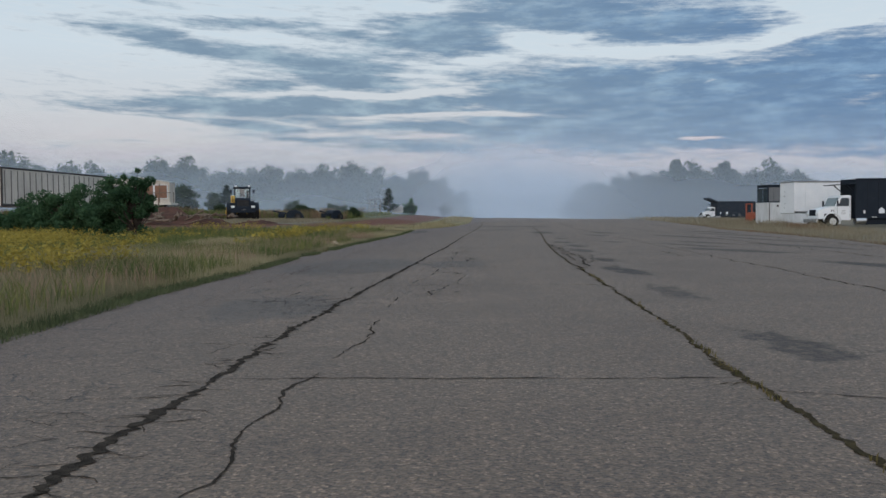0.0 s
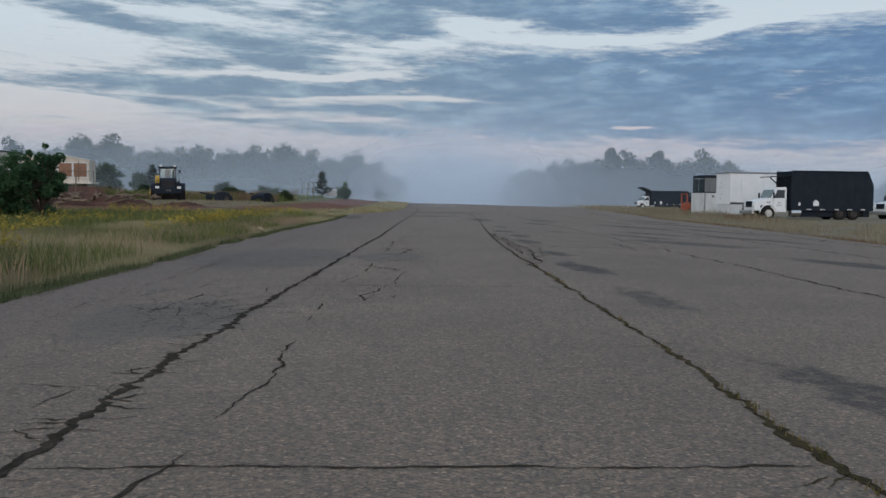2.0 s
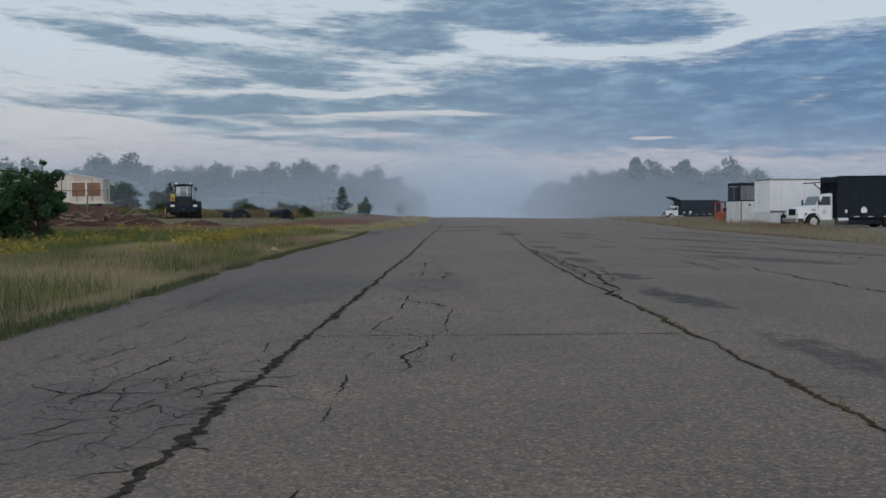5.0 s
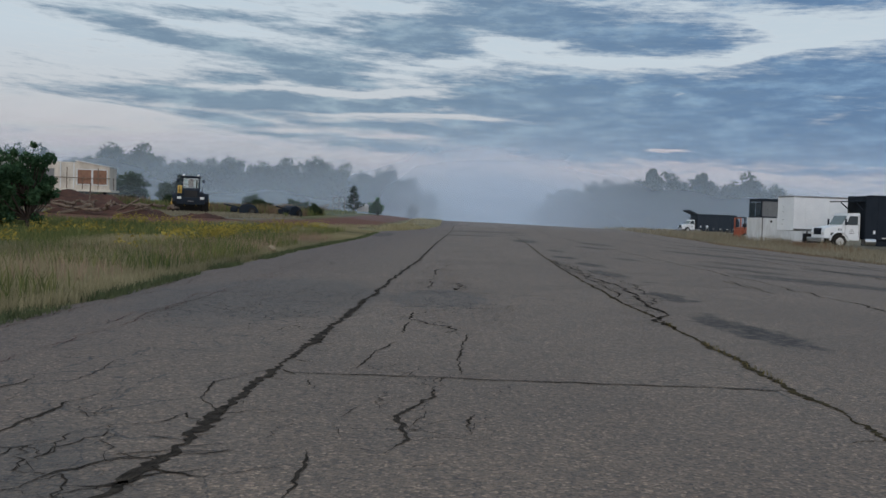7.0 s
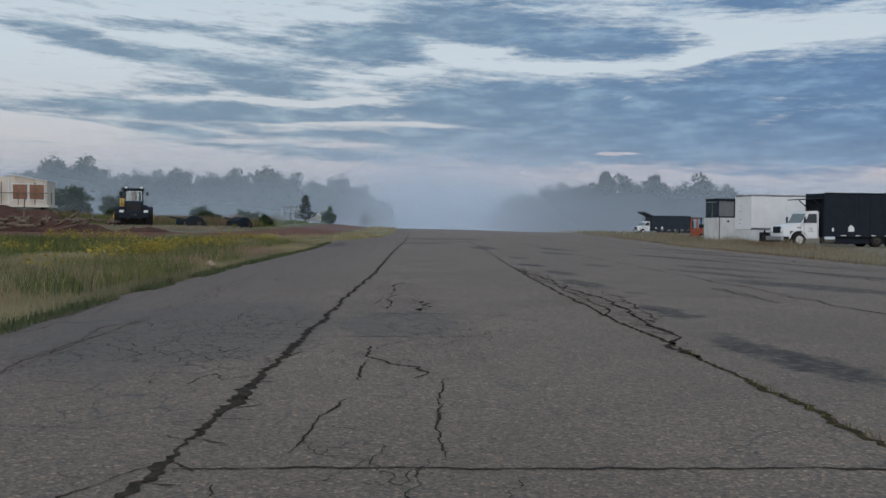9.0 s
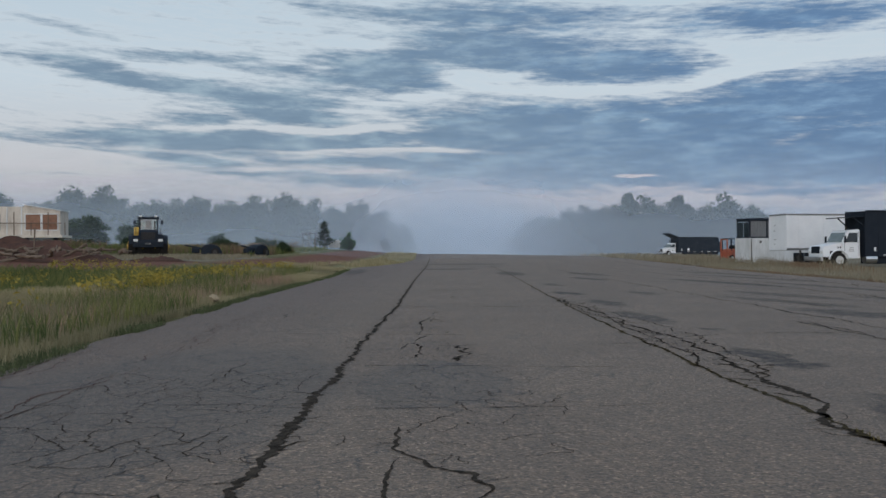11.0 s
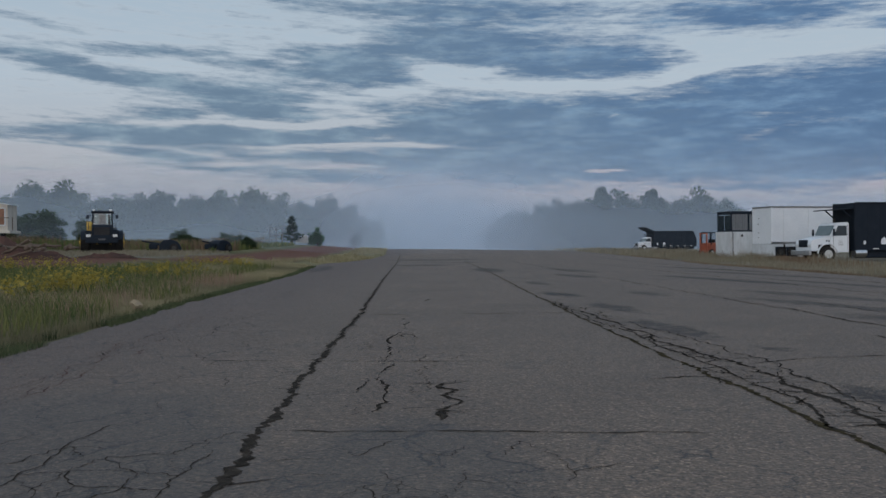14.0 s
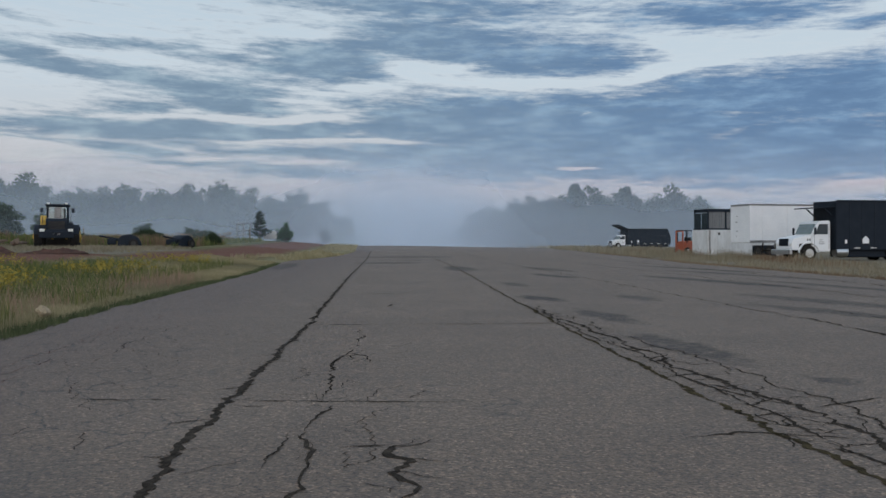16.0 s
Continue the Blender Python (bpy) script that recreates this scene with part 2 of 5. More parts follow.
old_wood = material("old_wood", (0.22, 0.17, 0.13), 0.9, (0.10, 0.075, 0.06), 4, 0.4, stretch=(0.3, 3, 3), shine=0.05)
bark = material("bark", (0.09, 0.07, 0.055), 0.95, (0.05, 0.04, 0.035), 6, 0.6, shine=0.05)
lens_white = material("lens_white", (0.75, 0.75, 0.72), 0.2, (0.65, 0.65, 0.62), 9, 0.0)
pale_stone = material("pale_stone", (0.42, 0.34, 0.22), 0.9, (0.26, 0.20, 0.13), 8, 0.5)
crack_dirt = material("crack_dirt", (0.014, 0.012, 0.010), 0.95, (0.080, 0.064, 0.050), 11, 0.8, bump_scale=80, shine=0.05)
crack_moss = material("crack_moss", (0.016, 0.014, 0.011), 0.95, (0.095, 0.072, 0.035), 7, 0.8, bump_scale=80, shine=0.05)
leaf_dark = leafy("leaf_dark", (0.028, 0.068, 0.036), (0.085, 0.155, 0.072), 0.9, 0.35)
leaf_bush = leafy("leaf_bush", (0.03, 0.075, 0.035), (0.075, 0.14, 0.065), 0.8, 0.35)
leaf_far = leafy("leaf_far", (0.035, 0.058, 0.034), (0.075, 0.10, 0.055), 0.12)
needle = leafy("needle", (0.012, 0.025, 0.014), (0.03, 0.05, 0.025), 1.0)
straw = leafy("straw", (0.22, 0.19, 0.105), (0.39, 0.335, 0.205), 0.5)
hay = leafy("hay", (0.19, 0.165, 0.115), (0.31, 0.265, 0.185), 0.4)
weed = leafy("weed", (0.055, 0.088, 0.03), (0.23, 0.22, 0.08), 0.28)
weed_low = leafy("weed_low", (0.045, 0.062, 0.028), (0.15, 0.165, 0.08), 1.2)
gold = leafy("gold", (0.25, 0.20, 0.045), (0.42, 0.32, 0.065), 0.5)
rosy = leafy("rosy", (0.26, 0.17, 0.12), (0.40, 0.29, 0.20), 0.5)
joint_green = leafy("joint_green", (0.06, 0.06, 0.022), (0.20, 0.15, 0.06), 1.5)
rust_weed = leafy("rust_weed", (0.15, 0.10, 0.065), (0.25, 0.17, 0.11), 0.6)


def glass_material():
    m = bpy.data.materials.new("dark_glass")
    m.use_nodes = True
    p = m.node_tree.nodes["Principled BSDF"]
    p.inputs["Base Color"].default_value = (0.02, 0.03, 0.035, 1)
    p.inputs["Roughness"].default_value = 0.08
    p.inputs["IOR"].default_value = 1.5
    return m


dark_glass = glass_material()
pale_glass = material("pale_glass", (0.16, 0.20, 0.20), 0.12, (0.10, 0.13, 0.135), 1.0, 0.0)

# stains on the runway: x, y, half width, half length, turn in degrees, strength
STAINS = [
    (3.15, 9.6, 0.34, 1.1, 8, 0.8), (3.10, 14.7, 0.30, 1.5, 4, 0.7), (3.10, 19.7, 0.36, 1.9, 6, 0.95),
    (3.20, 23.9, 0.34, 1.1, 4, 0.9), (3.10, 30.0, 0.40, 1.8, 5, 0.75), (3.25, 34.4, 0.40, 1.7, 4, 0.8),
    (3.0, 39.0, 0.45, 1.4, 8, 0.95), (3.3, 45.5, 0.40, 1.8, 4, 0.7), (5.05, 38.9, 0.40, 1.2, 6, 0.7),
    (7.6, 29.4, 0.80, 3.4, 22, 0.8), (7.3, 34.4, 0.50, 3.0, 16, 0.7), (8.4, 37.4, 0.55, 3.6, 14, 0.7),
]
STAINS_FAR = [
    (8.6, 20.5, 0.6, 3.2, 14, 0.9), (9.6, 47.0, 0.6, 6.0, 10, 0.9), (5.6, 52.0, 0.5, 3.0, 8, 0.9),
    (11.8, 42.0, 0.4, 7.0, 6, 0.8), (3.0, 62.0, 0.9, 5.0, 0, 0.8), (-0.5, 75.0, 2.6, 3.0, 0, 0.75), (1.0, 96.0, 5.0, 5.0, 0, 0.6),
    (3.6, 27.6, 0.25, 0.5, 0, 0.7), (13.4, 60.0, 0.5, 8.0, 8, 0.9),
    (10.6, 33.0, 0.5, 5.0, 12, 0.8), (-5.9, 68.0, 0.8, 9.0, 3, 0.7), (1.5, 84.0, 4.0, 1.6, 0, 0.6), (12.6, 52.0, 0.5, 7.0, 8, 0.8), (6.8, 60.0, 0.7, 5.0, 6, 0.7),
]


def asphalt_material():
    m = bpy.data.materials.new("old_asphalt")
    m.use_nodes = True
    t = m.node_tree
    p = t.nodes["Principled BSDF"]
    co = t.nodes.new("ShaderNodeTexCoord").outputs["Object"]
    sp = t.nodes.new("ShaderNodeSeparateXYZ")
    link(t, co, sp.inputs[0])
    x, y, _ = sp.outputs
    mott = noisy(t, co, 0.35, 5, 0.6).outputs[0]
    patch = noisy(t, co, 2.2, 5, 0.65).outputs[0]
    grit = noisy(t, co, 55.0, 3, 0.7).outputs[0]
    chips = t.nodes.new("ShaderNodeTexVoronoi")
    link(t, co, chips.inputs["Vector"])
    chips.inputs["Scale"].default_value = 62.0
    base = mixc(t, smooth(t, mott, 0.35, 0.65), (0.138, 0.095, 0.065), (0.174, 0.122, 0.084))
    base = mixc(t, calc(t, "MULTIPLY", smooth(t, patch, 0.35, 0.7), 0.35), base, (0.108, 0.079, 0.059))
    left = calc(t, "MULTIPLY", smooth(t, calc(t, "MULTIPLY_ADD", mott, 3.0, calc(t, "MULTIPLY", x, -1.0)), 2.6, 6.5), 0.75)
    base = mixc(t, left, base, (0.104, 0.066, 0.049))
    stone = t.nodes.new("ShaderNodeSeparateColor")
    link(t, chips.outputs["Color"], stone.inputs[0])
    base = mixc(t, 1.0, base, ramp(t, stone.outputs[0], [(0.0, (0.50, 0.50, 0.51)), (0.5, (0.96, 0.95, 0.93)), (0.9, (1.36, 1.34, 1.31)), (1.0, (2.2, 2.18, 2.1))]), "MULTIPLY")
    base = mixc(t, 1.0, base, ramp(t, grit, [(0.3, (0.68, 0.68, 0.68)), (0.7, (1.28, 1.28, 1.28))]), "MULTIPLY")
    pebble = noisy(t, co, 17.0, 4, 0.7).outputs[0]
    base = mixc(t, 1.0, base, ramp(t, pebble, [(0.33, (0.76, 0.76, 0.77)), (0.5, (1.0, 1.0, 1.0)), (0.67, (1.22, 1.21, 1.2))]), "MULTIPLY")
    # oil and tar stains
    wob = noisy(t, co, 1.7, 5, 0.65)
    ws = t.nodes.new("ShaderNodeSeparateColor")
    link(t, wob.outputs["Color"], ws.inputs[0])
    wx = calc(t, "MULTIPLY_ADD", calc(t, "SUBTRACT", ws.outputs[0], 0.5), 0.9, x)
    wy = calc(t, "MULTIPLY_ADD", calc(t, "SUBTRACT", ws.outputs[1], 0.5), 2.6, y)
    stain = None
    for sx, sy, rx, ry, turn, k in STAINS + STAINS_FAR:
        a = radians(turn)
        ex, ey = calc(t, "SUBTRACT", wx, sx), calc(t, "SUBTRACT", wy, sy)
        px = calc(t, "ADD", calc(t, "MULTIPLY", ex, math.cos(a) / rx), calc(t, "MULTIPLY", ey, math.sin(a) / rx))
        py = calc(t, "ADD", calc(t, "MULTIPLY", ex, -math.sin(a) / ry), calc(t, "MULTIPLY", ey, math.cos(a) / ry))
        d = calc(t, "ADD", calc(t, "MULTIPLY", px, px), calc(t, "MULTIPLY", py, py))
        s = calc(t, "MULTIPLY", smooth(t, calc(t, "SUBTRACT", 1.0, d), 0.0, 0.75), k)
        stain = s if stain is None else calc(t, "MAXIMUM", stain, s)
    streak = noisy(t, combine(t, calc(t, "MULTIPLY", x, 2.0), calc(t, "MULTIPLY", y, 0.5)), 3.0, 4).outputs[0]
    stain = calc(t, "MULTIPLY", stain, smooth(t, streak, 0.2, 0.5))
    stain = calc(t, "MULTIPLY", stain, calc(t, "MULTIPLY_ADD", smooth(t, noisy(t, co, 7.0, 5, 0.7).outputs[0], 0.36, 0.56), 0.55, 0.45))
    base = mixc(t, stain, base, (0.036, 0.031, 0.029))
    # hairline cracking, strongest on the shoulder
    vor = t.nodes.new("ShaderNodeTexVoronoi")
    vor.feature = "DISTANCE_TO_EDGE"
    link(t, combine(t, calc(t, "MULTIPLY_ADD", ws.outputs[0], 0.5, x), calc(t, "MULTIPLY_ADD", ws.outputs[1], 0.5, calc(t, "MULTIPLY", y, 0.8))), vor.inputs["Vector"])
    vor.inputs["Scale"].default_value = 1.9
    hair = calc(t, "SUBTRACT", 1.0, smooth(t, vor.outputs[0], 0.003, 0.018))
    zone = smooth(t, calc(t, "ADD", calc(t, "MULTIPLY", smooth(t, calc(t, "MULTIPLY", x, -1.0), 0.6, 2.6), 0.16), mott), 0.50, 0.66)
    for cx, cy, rx, ry in ((-2.7, 21.8, 1.7, 3.6), (-0.4, 22.3, 0.8, 1.5), (-2.0, 12.6, 0.9, 1.6)):
        ex, ey = calc(t, "MULTIPLY", calc(t, "SUBTRACT", wx, cx), 1 / rx), calc(t, "MULTIPLY", calc(t, "SUBTRACT", wy, cy), 1 / ry)
        spot = smooth(t, calc(t, "ADD", calc(t, "MULTIPLY", ex, ex), calc(t, "MULTIPLY", ey, ey)), 1.1, 0.5)
        zone = calc(t, "MAXIMUM", zone, spot)
        base = mixc(t, calc(t, "MULTIPLY", spot, 0.45), base, (0.052, 0.045, 0.040))
    hair = calc(t, "MULTIPLY", calc(t, "MULTIPLY", hair, zone), smooth(t, patch, 0.33, 0.52))
    base = mixc(t, calc(t, "MULTIPLY", hair, 0.9), base, (0.034, 0.028, 0.025))
    link(t, base, p.inputs["Base Color"])
    p.inputs["Roughness"].default_value = 0.72
    link(t, calc(t, "MULTIPLY_ADD", stain, -0.5, 0.70), p.inputs["Specular IOR Level"])
    bn = t.nodes.new("ShaderNodeBump")
    bn.inputs["Strength"].default_value, bn.inputs["Distance"].default_value = 0.7, 0.010
    link(t, calc(t, "SUBTRACT", calc(t, "ADD", chips.outputs["Distance"], grit), calc(t, "MULTIPLY", hair, 1.5)), bn.inputs["Height"])
    link(t, bn.outputs[0], p.inputs["Normal"])
    return m


def ground_material():
    m = bpy.data.materials.new("field_ground")
    m.use_nodes = True
    t = m.node_tree
    p = t.nodes["Principled BSDF"]
    co = t.nodes.new("ShaderNodeTexCoord").outputs["Object"]
    sp = t.nodes.new("ShaderNodeSeparateXYZ")
    link(t, co, sp.inputs[0])
    x, y, _ = sp.outputs
    big, mid, small = noisy(t, co, 0.10, 5).outputs[0], noisy(t, co, 0.6, 5).outputs[0], noisy(t, co, 6, 4).outputs[0]
    grass = mixc(t, smooth(t, mid, 0.35, 0.65), (0.10, 0.105, 0.045), (0.23, 0.20, 0.11))
    grass = mixc(t, calc(t, "MULTIPLY", smooth(t, big, 0.4, 0.65), 0.5), grass, (0.08, 0.10, 0.04))
    dry = mixc(t, smooth(t, mid, 0.3, 0.7), (0.25, 0.215, 0.16), (0.17, 0.15, 0.11))
    grass = mixc(t, smooth(t, x, 8.0, 13.0), grass, dry)
    wy = calc(t, "MULTIPLY_ADD", calc(t, "SUBTRACT", big, 0.5), 14.0, y)
    wy = calc(t, "MULTIPLY_ADD", calc(t, "SUBTRACT", mid, 0.5), 5.0, wy)
    wx = calc(t, "MULTIPLY_ADD", calc(t, "SUBTRACT", mid, 0.5), 5.0, x)
    tx = calc(t, "MULTIPLY_ADD", calc(t, "SUBTRACT", mid, 0.5), 3.0, x)
    yard = calc(t, "SUBTRACT", 1.0, smooth(t, tx, -18.0, -15.0))
    track = calc(t, "MULTIPLY", smooth(t, tx, -17.5, -15.5), calc(t, "SUBTRACT", 1.0, smooth(t, tx, -11.5, -9.5)))
    cross = calc(t, "MULTIPLY", smooth(t, wy, 57, 60), calc(t, "SUBTRACT", 1.0, smooth(t, wy, 71, 74)))
    red = calc(t, "MAXIMUM", calc(t, "MULTIPLY", cross, yard), calc(t, "MULTIPLY", track, smooth(t, wy, 66, 72)))
    pale = calc(t, "MULTIPLY", calc(t, "MULTIPLY", smooth(t, wy, 71, 75), calc(t, "SUBTRACT", 1.0, smooth(t, wy, 93, 99))), yard)
    verge = calc(t, "MULTIPLY", smooth(t, tx, -11.0, -9.0), calc(t, "MULTIPLY", smooth(t, wy, 74, 84), calc(t, "SUBTRACT", 1.0, smooth(t, x, 0.0, 4.0))))
    grass = mixc(t, calc(t, "MULTIPLY", verge, 0.8), grass, (0.24, 0.205, 0.11))
    col = mixc(t, calc(t, "MULTIPLY", pale, 0.9), grass, (0.24, 0.215, 0.175))
    col = mixc(t, calc(t, "MULTIPLY", red, 0.95), col, (0.165, 0.078, 0.058))
    col = mixc(t, 1.0, col, ramp(t, small, [(0.3, (0.7, 0.7, 0.7)), (0.7, (1.2, 1.2, 1.2))]), "MULTIPLY")
    link(t, col, p.inputs["Base Color"])
    p.inputs["Roughness"].default_value = 0.95
    p.inputs["Specular IOR Level"].default_value = 0.1
    bn = t.nodes.new("ShaderNodeBump")
    bn.inputs["Strength"].default_value, bn.inputs["Distance"].default_value = 0.8, 0.1
    link(t, small, bn.inputs["Height"])
    link(t, bn.outputs[0], p.inputs["Normal"])
    return m


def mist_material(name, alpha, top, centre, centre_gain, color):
    """Haze put into a see-through sheet: denser low down and round centre, torn by noise."""
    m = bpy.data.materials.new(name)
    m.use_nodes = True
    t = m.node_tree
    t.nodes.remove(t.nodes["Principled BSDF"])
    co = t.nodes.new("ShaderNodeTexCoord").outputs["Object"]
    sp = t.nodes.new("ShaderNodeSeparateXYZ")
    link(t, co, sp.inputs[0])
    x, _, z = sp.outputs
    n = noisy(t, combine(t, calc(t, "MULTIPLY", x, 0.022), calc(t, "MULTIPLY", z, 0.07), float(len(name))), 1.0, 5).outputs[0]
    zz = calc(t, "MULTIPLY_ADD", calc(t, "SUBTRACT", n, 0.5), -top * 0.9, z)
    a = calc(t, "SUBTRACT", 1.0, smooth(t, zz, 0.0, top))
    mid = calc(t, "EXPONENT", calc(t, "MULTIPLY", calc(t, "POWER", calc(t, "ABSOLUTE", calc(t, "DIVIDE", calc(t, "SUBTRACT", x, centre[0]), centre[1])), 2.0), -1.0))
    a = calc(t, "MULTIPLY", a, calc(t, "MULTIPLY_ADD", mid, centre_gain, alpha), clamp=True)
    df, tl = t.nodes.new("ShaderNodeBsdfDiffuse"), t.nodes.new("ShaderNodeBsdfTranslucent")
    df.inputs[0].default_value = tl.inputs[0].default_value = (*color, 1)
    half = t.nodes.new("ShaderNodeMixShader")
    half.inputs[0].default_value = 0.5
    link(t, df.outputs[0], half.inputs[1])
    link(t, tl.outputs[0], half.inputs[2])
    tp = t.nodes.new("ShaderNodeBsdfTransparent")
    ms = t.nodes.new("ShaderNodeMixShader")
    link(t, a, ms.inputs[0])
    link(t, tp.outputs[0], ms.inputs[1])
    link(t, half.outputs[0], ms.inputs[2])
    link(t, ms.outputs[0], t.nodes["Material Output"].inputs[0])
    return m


# ---- mesh helpers ----


def step(v, lo, hi):
    s = min(1.0, max(0.0, (v - lo) / (hi - lo)))
    return s * s * (3 - 2 * s)


def land(x, y):
    """Height of the land: flat round the runway, a low bank to the west and a slow rise far ahead."""
    west = step(-x, 6, 21) * step(y, 35, 86) * 0.95 + step(-x, 28, 40) * step(y, 45, 90) * 0.5
    ahead = step(y, 85, 170) * (0.45 + 0.45 * step(-x, -25, 5))
    return west + ahead


def along(table, v):
    return float(np.interp(v, [r[0] for r in table], [r[1] for r in table]))


LEFT_EDGE = [(-30, -2.2), (5, -3.2), (10, -3.75), (14, -4.2), (21, -4.5), (26, -4.9), (32, -5.1), (36, -5.35), (57, -5.9), (77, -7.2), (84, -7.3), (92, -6.2), (104, -4.9), (120, -4.3), (150, -5.2), (400, -12)]
RIGHT_EDGE = [(-30, 11.0), (32, 13.5), (47, 15.2), (71, 16.8), (95, 20.2), (130, 22.2), (200, 22.0), (400, 28)]


def part(name, bm, material, parent=None, label=""):
    me = bpy.data.meshes.new(name)
    bm.to_mesh(me)
    bm.free()
    me.materials.append(material)
    ob = new(name, me)
    if parent:
        ob.parent = parent
    if label:
        ob["label"] = label
    return ob


def empty(name, m, label, category, group=""):
    ob = new(name)
    ob.matrix_world = m
    return tagged(ob, label, category, group)


def from_arrays(name, verts, faces, material, parent=None):
    me = bpy.data.meshes.new(name)
    me.from_pydata(verts, [], faces)
    me.materials.append(material)
    ob = new(name, me)
    if parent:
        ob.parent = parent
    return ob


def box(bm, c, s, bevel=0.0, turn=None):
    tmp = bmesh.new()
    bmesh.ops.create_cube(tmp, size=1.0)
    for v in tmp.verts:
        v.co = Vector((v.co.x * s[0], v.co.y * s[1], v.co.z * s[2]))
    if bevel:
        bmesh.ops.bevel(tmp, geom=tmp.edges[:], offset=bevel, segments=2, affect="EDGES", profile=0.6)
    if turn is not None:
        bmesh.ops.transform(tmp, matrix=turn, verts=tmp.verts)
    bmesh.ops.translate(tmp, vec=c, verts=tmp.verts)
    me = bpy.data.meshes.new("tmp")
    tmp.to_mesh(me)
    tmp.free()
    bm.from_mesh(me)
    bpy.data.meshes.remove(me)
    return bm


def prism(bm, outline, y0, y1, bevel=0.0):
    """An outline in x and z, drawn out from y0 to y1."""
    tmp = bmesh.new()
    a = [tmp.verts.new((x, y0, z)) for x, z in outline]
    b = [tmp.verts.new((x, y1, z)) for x, z in outline]
    tmp.faces.new(a[::-1])
    tmp.faces.new(b)
    n = len(a)
    for k in range(n):
        tmp.faces.new((a[k], a[(k + 1) % n], b[(k + 1) % n], b[k]))
    bmesh.ops.recalc_face_normals(tmp, faces=tmp.faces)
    if bevel:
        bmesh.ops.bevel(tmp, geom=tmp.edges[:], offset=bevel, segments=2, affect="EDGES", profile=0.6)
    me = bpy.data.meshes.new("tmp")
    tmp.to_mesh(me)
    tmp.free()
    bm.from_mesh(me)
    bpy.data.meshes.remove(me)
    return bm


def rod(bm, a, b, r0, r1=None, seg=10):
    a, b = Vector(a), Vector(b)
    r1 = r0 if r1 is None else r1
    m = Matrix.Translation((a + b) / 2) @ (b - a).to_track_quat("Z", "Y").to_matrix().to_4x4()
    bmesh.ops.create_cone(bm, cap_ends=True, segments=seg, radius1=r0, radius2=r1, depth=(b - a).length, matrix=m)
    return bm


def turned(bm, profile, m, seg=24):
    """A solid of revolution about local y: profile rows of radius and y."""
    rings = []
    for r, y in profile:
        rings.append([bm.verts.new(m @ Vector((r * math.cos(2 * math.pi * k / seg), y, r * math.sin(2 * math.pi * k / seg)))) for k in range(seg)])
    for p, q in zip(rings, rings[1:]):
        for k in range(seg):
            bm.faces.new((p[k], p[(k + 1) % seg], q[(k + 1) % seg], q[k]))
    bm.faces.new(rings[0][::-1])
    bm.faces.new(rings[-1])
    bmesh.ops.recalc_face_normals(bm, faces=bm.faces)
    return bm


def wheel(parent, x, y, r, w, side, rim_mat, lugs=False):
    """A tyre with its rim; side is 1 where the outer face looks to +y."""
    m = Matrix.Translation((x, y, r))
    s = side
    tyre = part("wheel", turned(bmesh.new(), [(r * 0.56, -w / 2), (r * 0.9, -w / 2), (r, -w * 0.36), (r, w * 0.36), (r * 0.9, w / 2), (r * 0.56, w / 2)], m), black_rubber, parent)
    rim = turned(bmesh.new(), [(r * 0.57, w * 0.3 * s), (r * 0.56, w * 0.53 * s), (r * 0.48, w * 0.56 * s), (r * 0.42, w * 0.52 * s), (r * 0.22, w * 0.52 * s), (r * 0.2, w * 0.64 * s), (r * 0.1, w * 0.67 * s)], m)
    part("rim", rim, rim_mat, tyre)
    if lugs:
        b = bmesh.new()
        for k in range(22):
            a = 2 * math.pi * k / 22
            for d in (-1, 1):
                box(b, m @ Vector((math.cos(a) * r * 0.985, d * w * 0.24, math.sin(a) * r * 0.985)), (0.09, w * 0.46, 0.07), 0,
                    Matrix.Rotation(-a + math.pi / 2, 4, "Y") @ Matrix.Rotation(d * 0.4, 4, "Z"))
        part("tread", b, black_rubber, tyre)
    return tyre


# ---- ground and runway ----
xs = np.concatenate([np.linspace(-1500, -120, 10), np.linspace(-100, -50, 11), np.linspace(-47, 60, 72), np.linspace(65, 120, 10), np.linspace(150, 1500, 10)])
ys = np.concatenate([np.linspace(-800, -40, 8), np.linspace(-30, 220, 126), np.linspace(240, 2500, 14)])
verts = [(x, y, land(x, y) - 0.06 + 0.02 * noise.noise((x * 0.5, y * 0.5, 0))) for y in ys for x in xs]
nx = len(xs)
faces = [(j * nx + k, j * nx + k + 1, (j + 1) * nx + k + 1, (j + 1) * nx + k) for j in range(len(ys) - 1) for k in range(nx - 1)]
ground = from_arrays("ground", verts, faces, ground_material())
tagged(ground, "open airfield with rough grass and red dirt", "ground", kind="structure")

rows_y = np.concatenate([np.linspace(-30, 110, 281), np.linspace(112, 400, 60)])
verts, faces = [], []
cols = 26
for j, y in enumerate(rows_y):
    a = along(LEFT_EDGE, y) + 0.10 * noise.noise((3.1, y * 0.7, 0)) + 0.10 * noise.noise((9.1, y * 2.9, 0))
    b = along(RIGHT_EDGE, y) + 0.35 * noise.noise((5.3, y * 0.5, 0)) + 0.12 * noise.noise((7.7, y * 2.5, 0))
    for k in range(cols):
        x = a + (b - a) * k / (cols - 1)
        verts.append((x, y, land(x, y)))
    verts.append((a - 0.02, y, land(a, y) - 0.12))
    verts.append((b + 0.02, y, land(b, y) - 0.12))
w = cols + 2
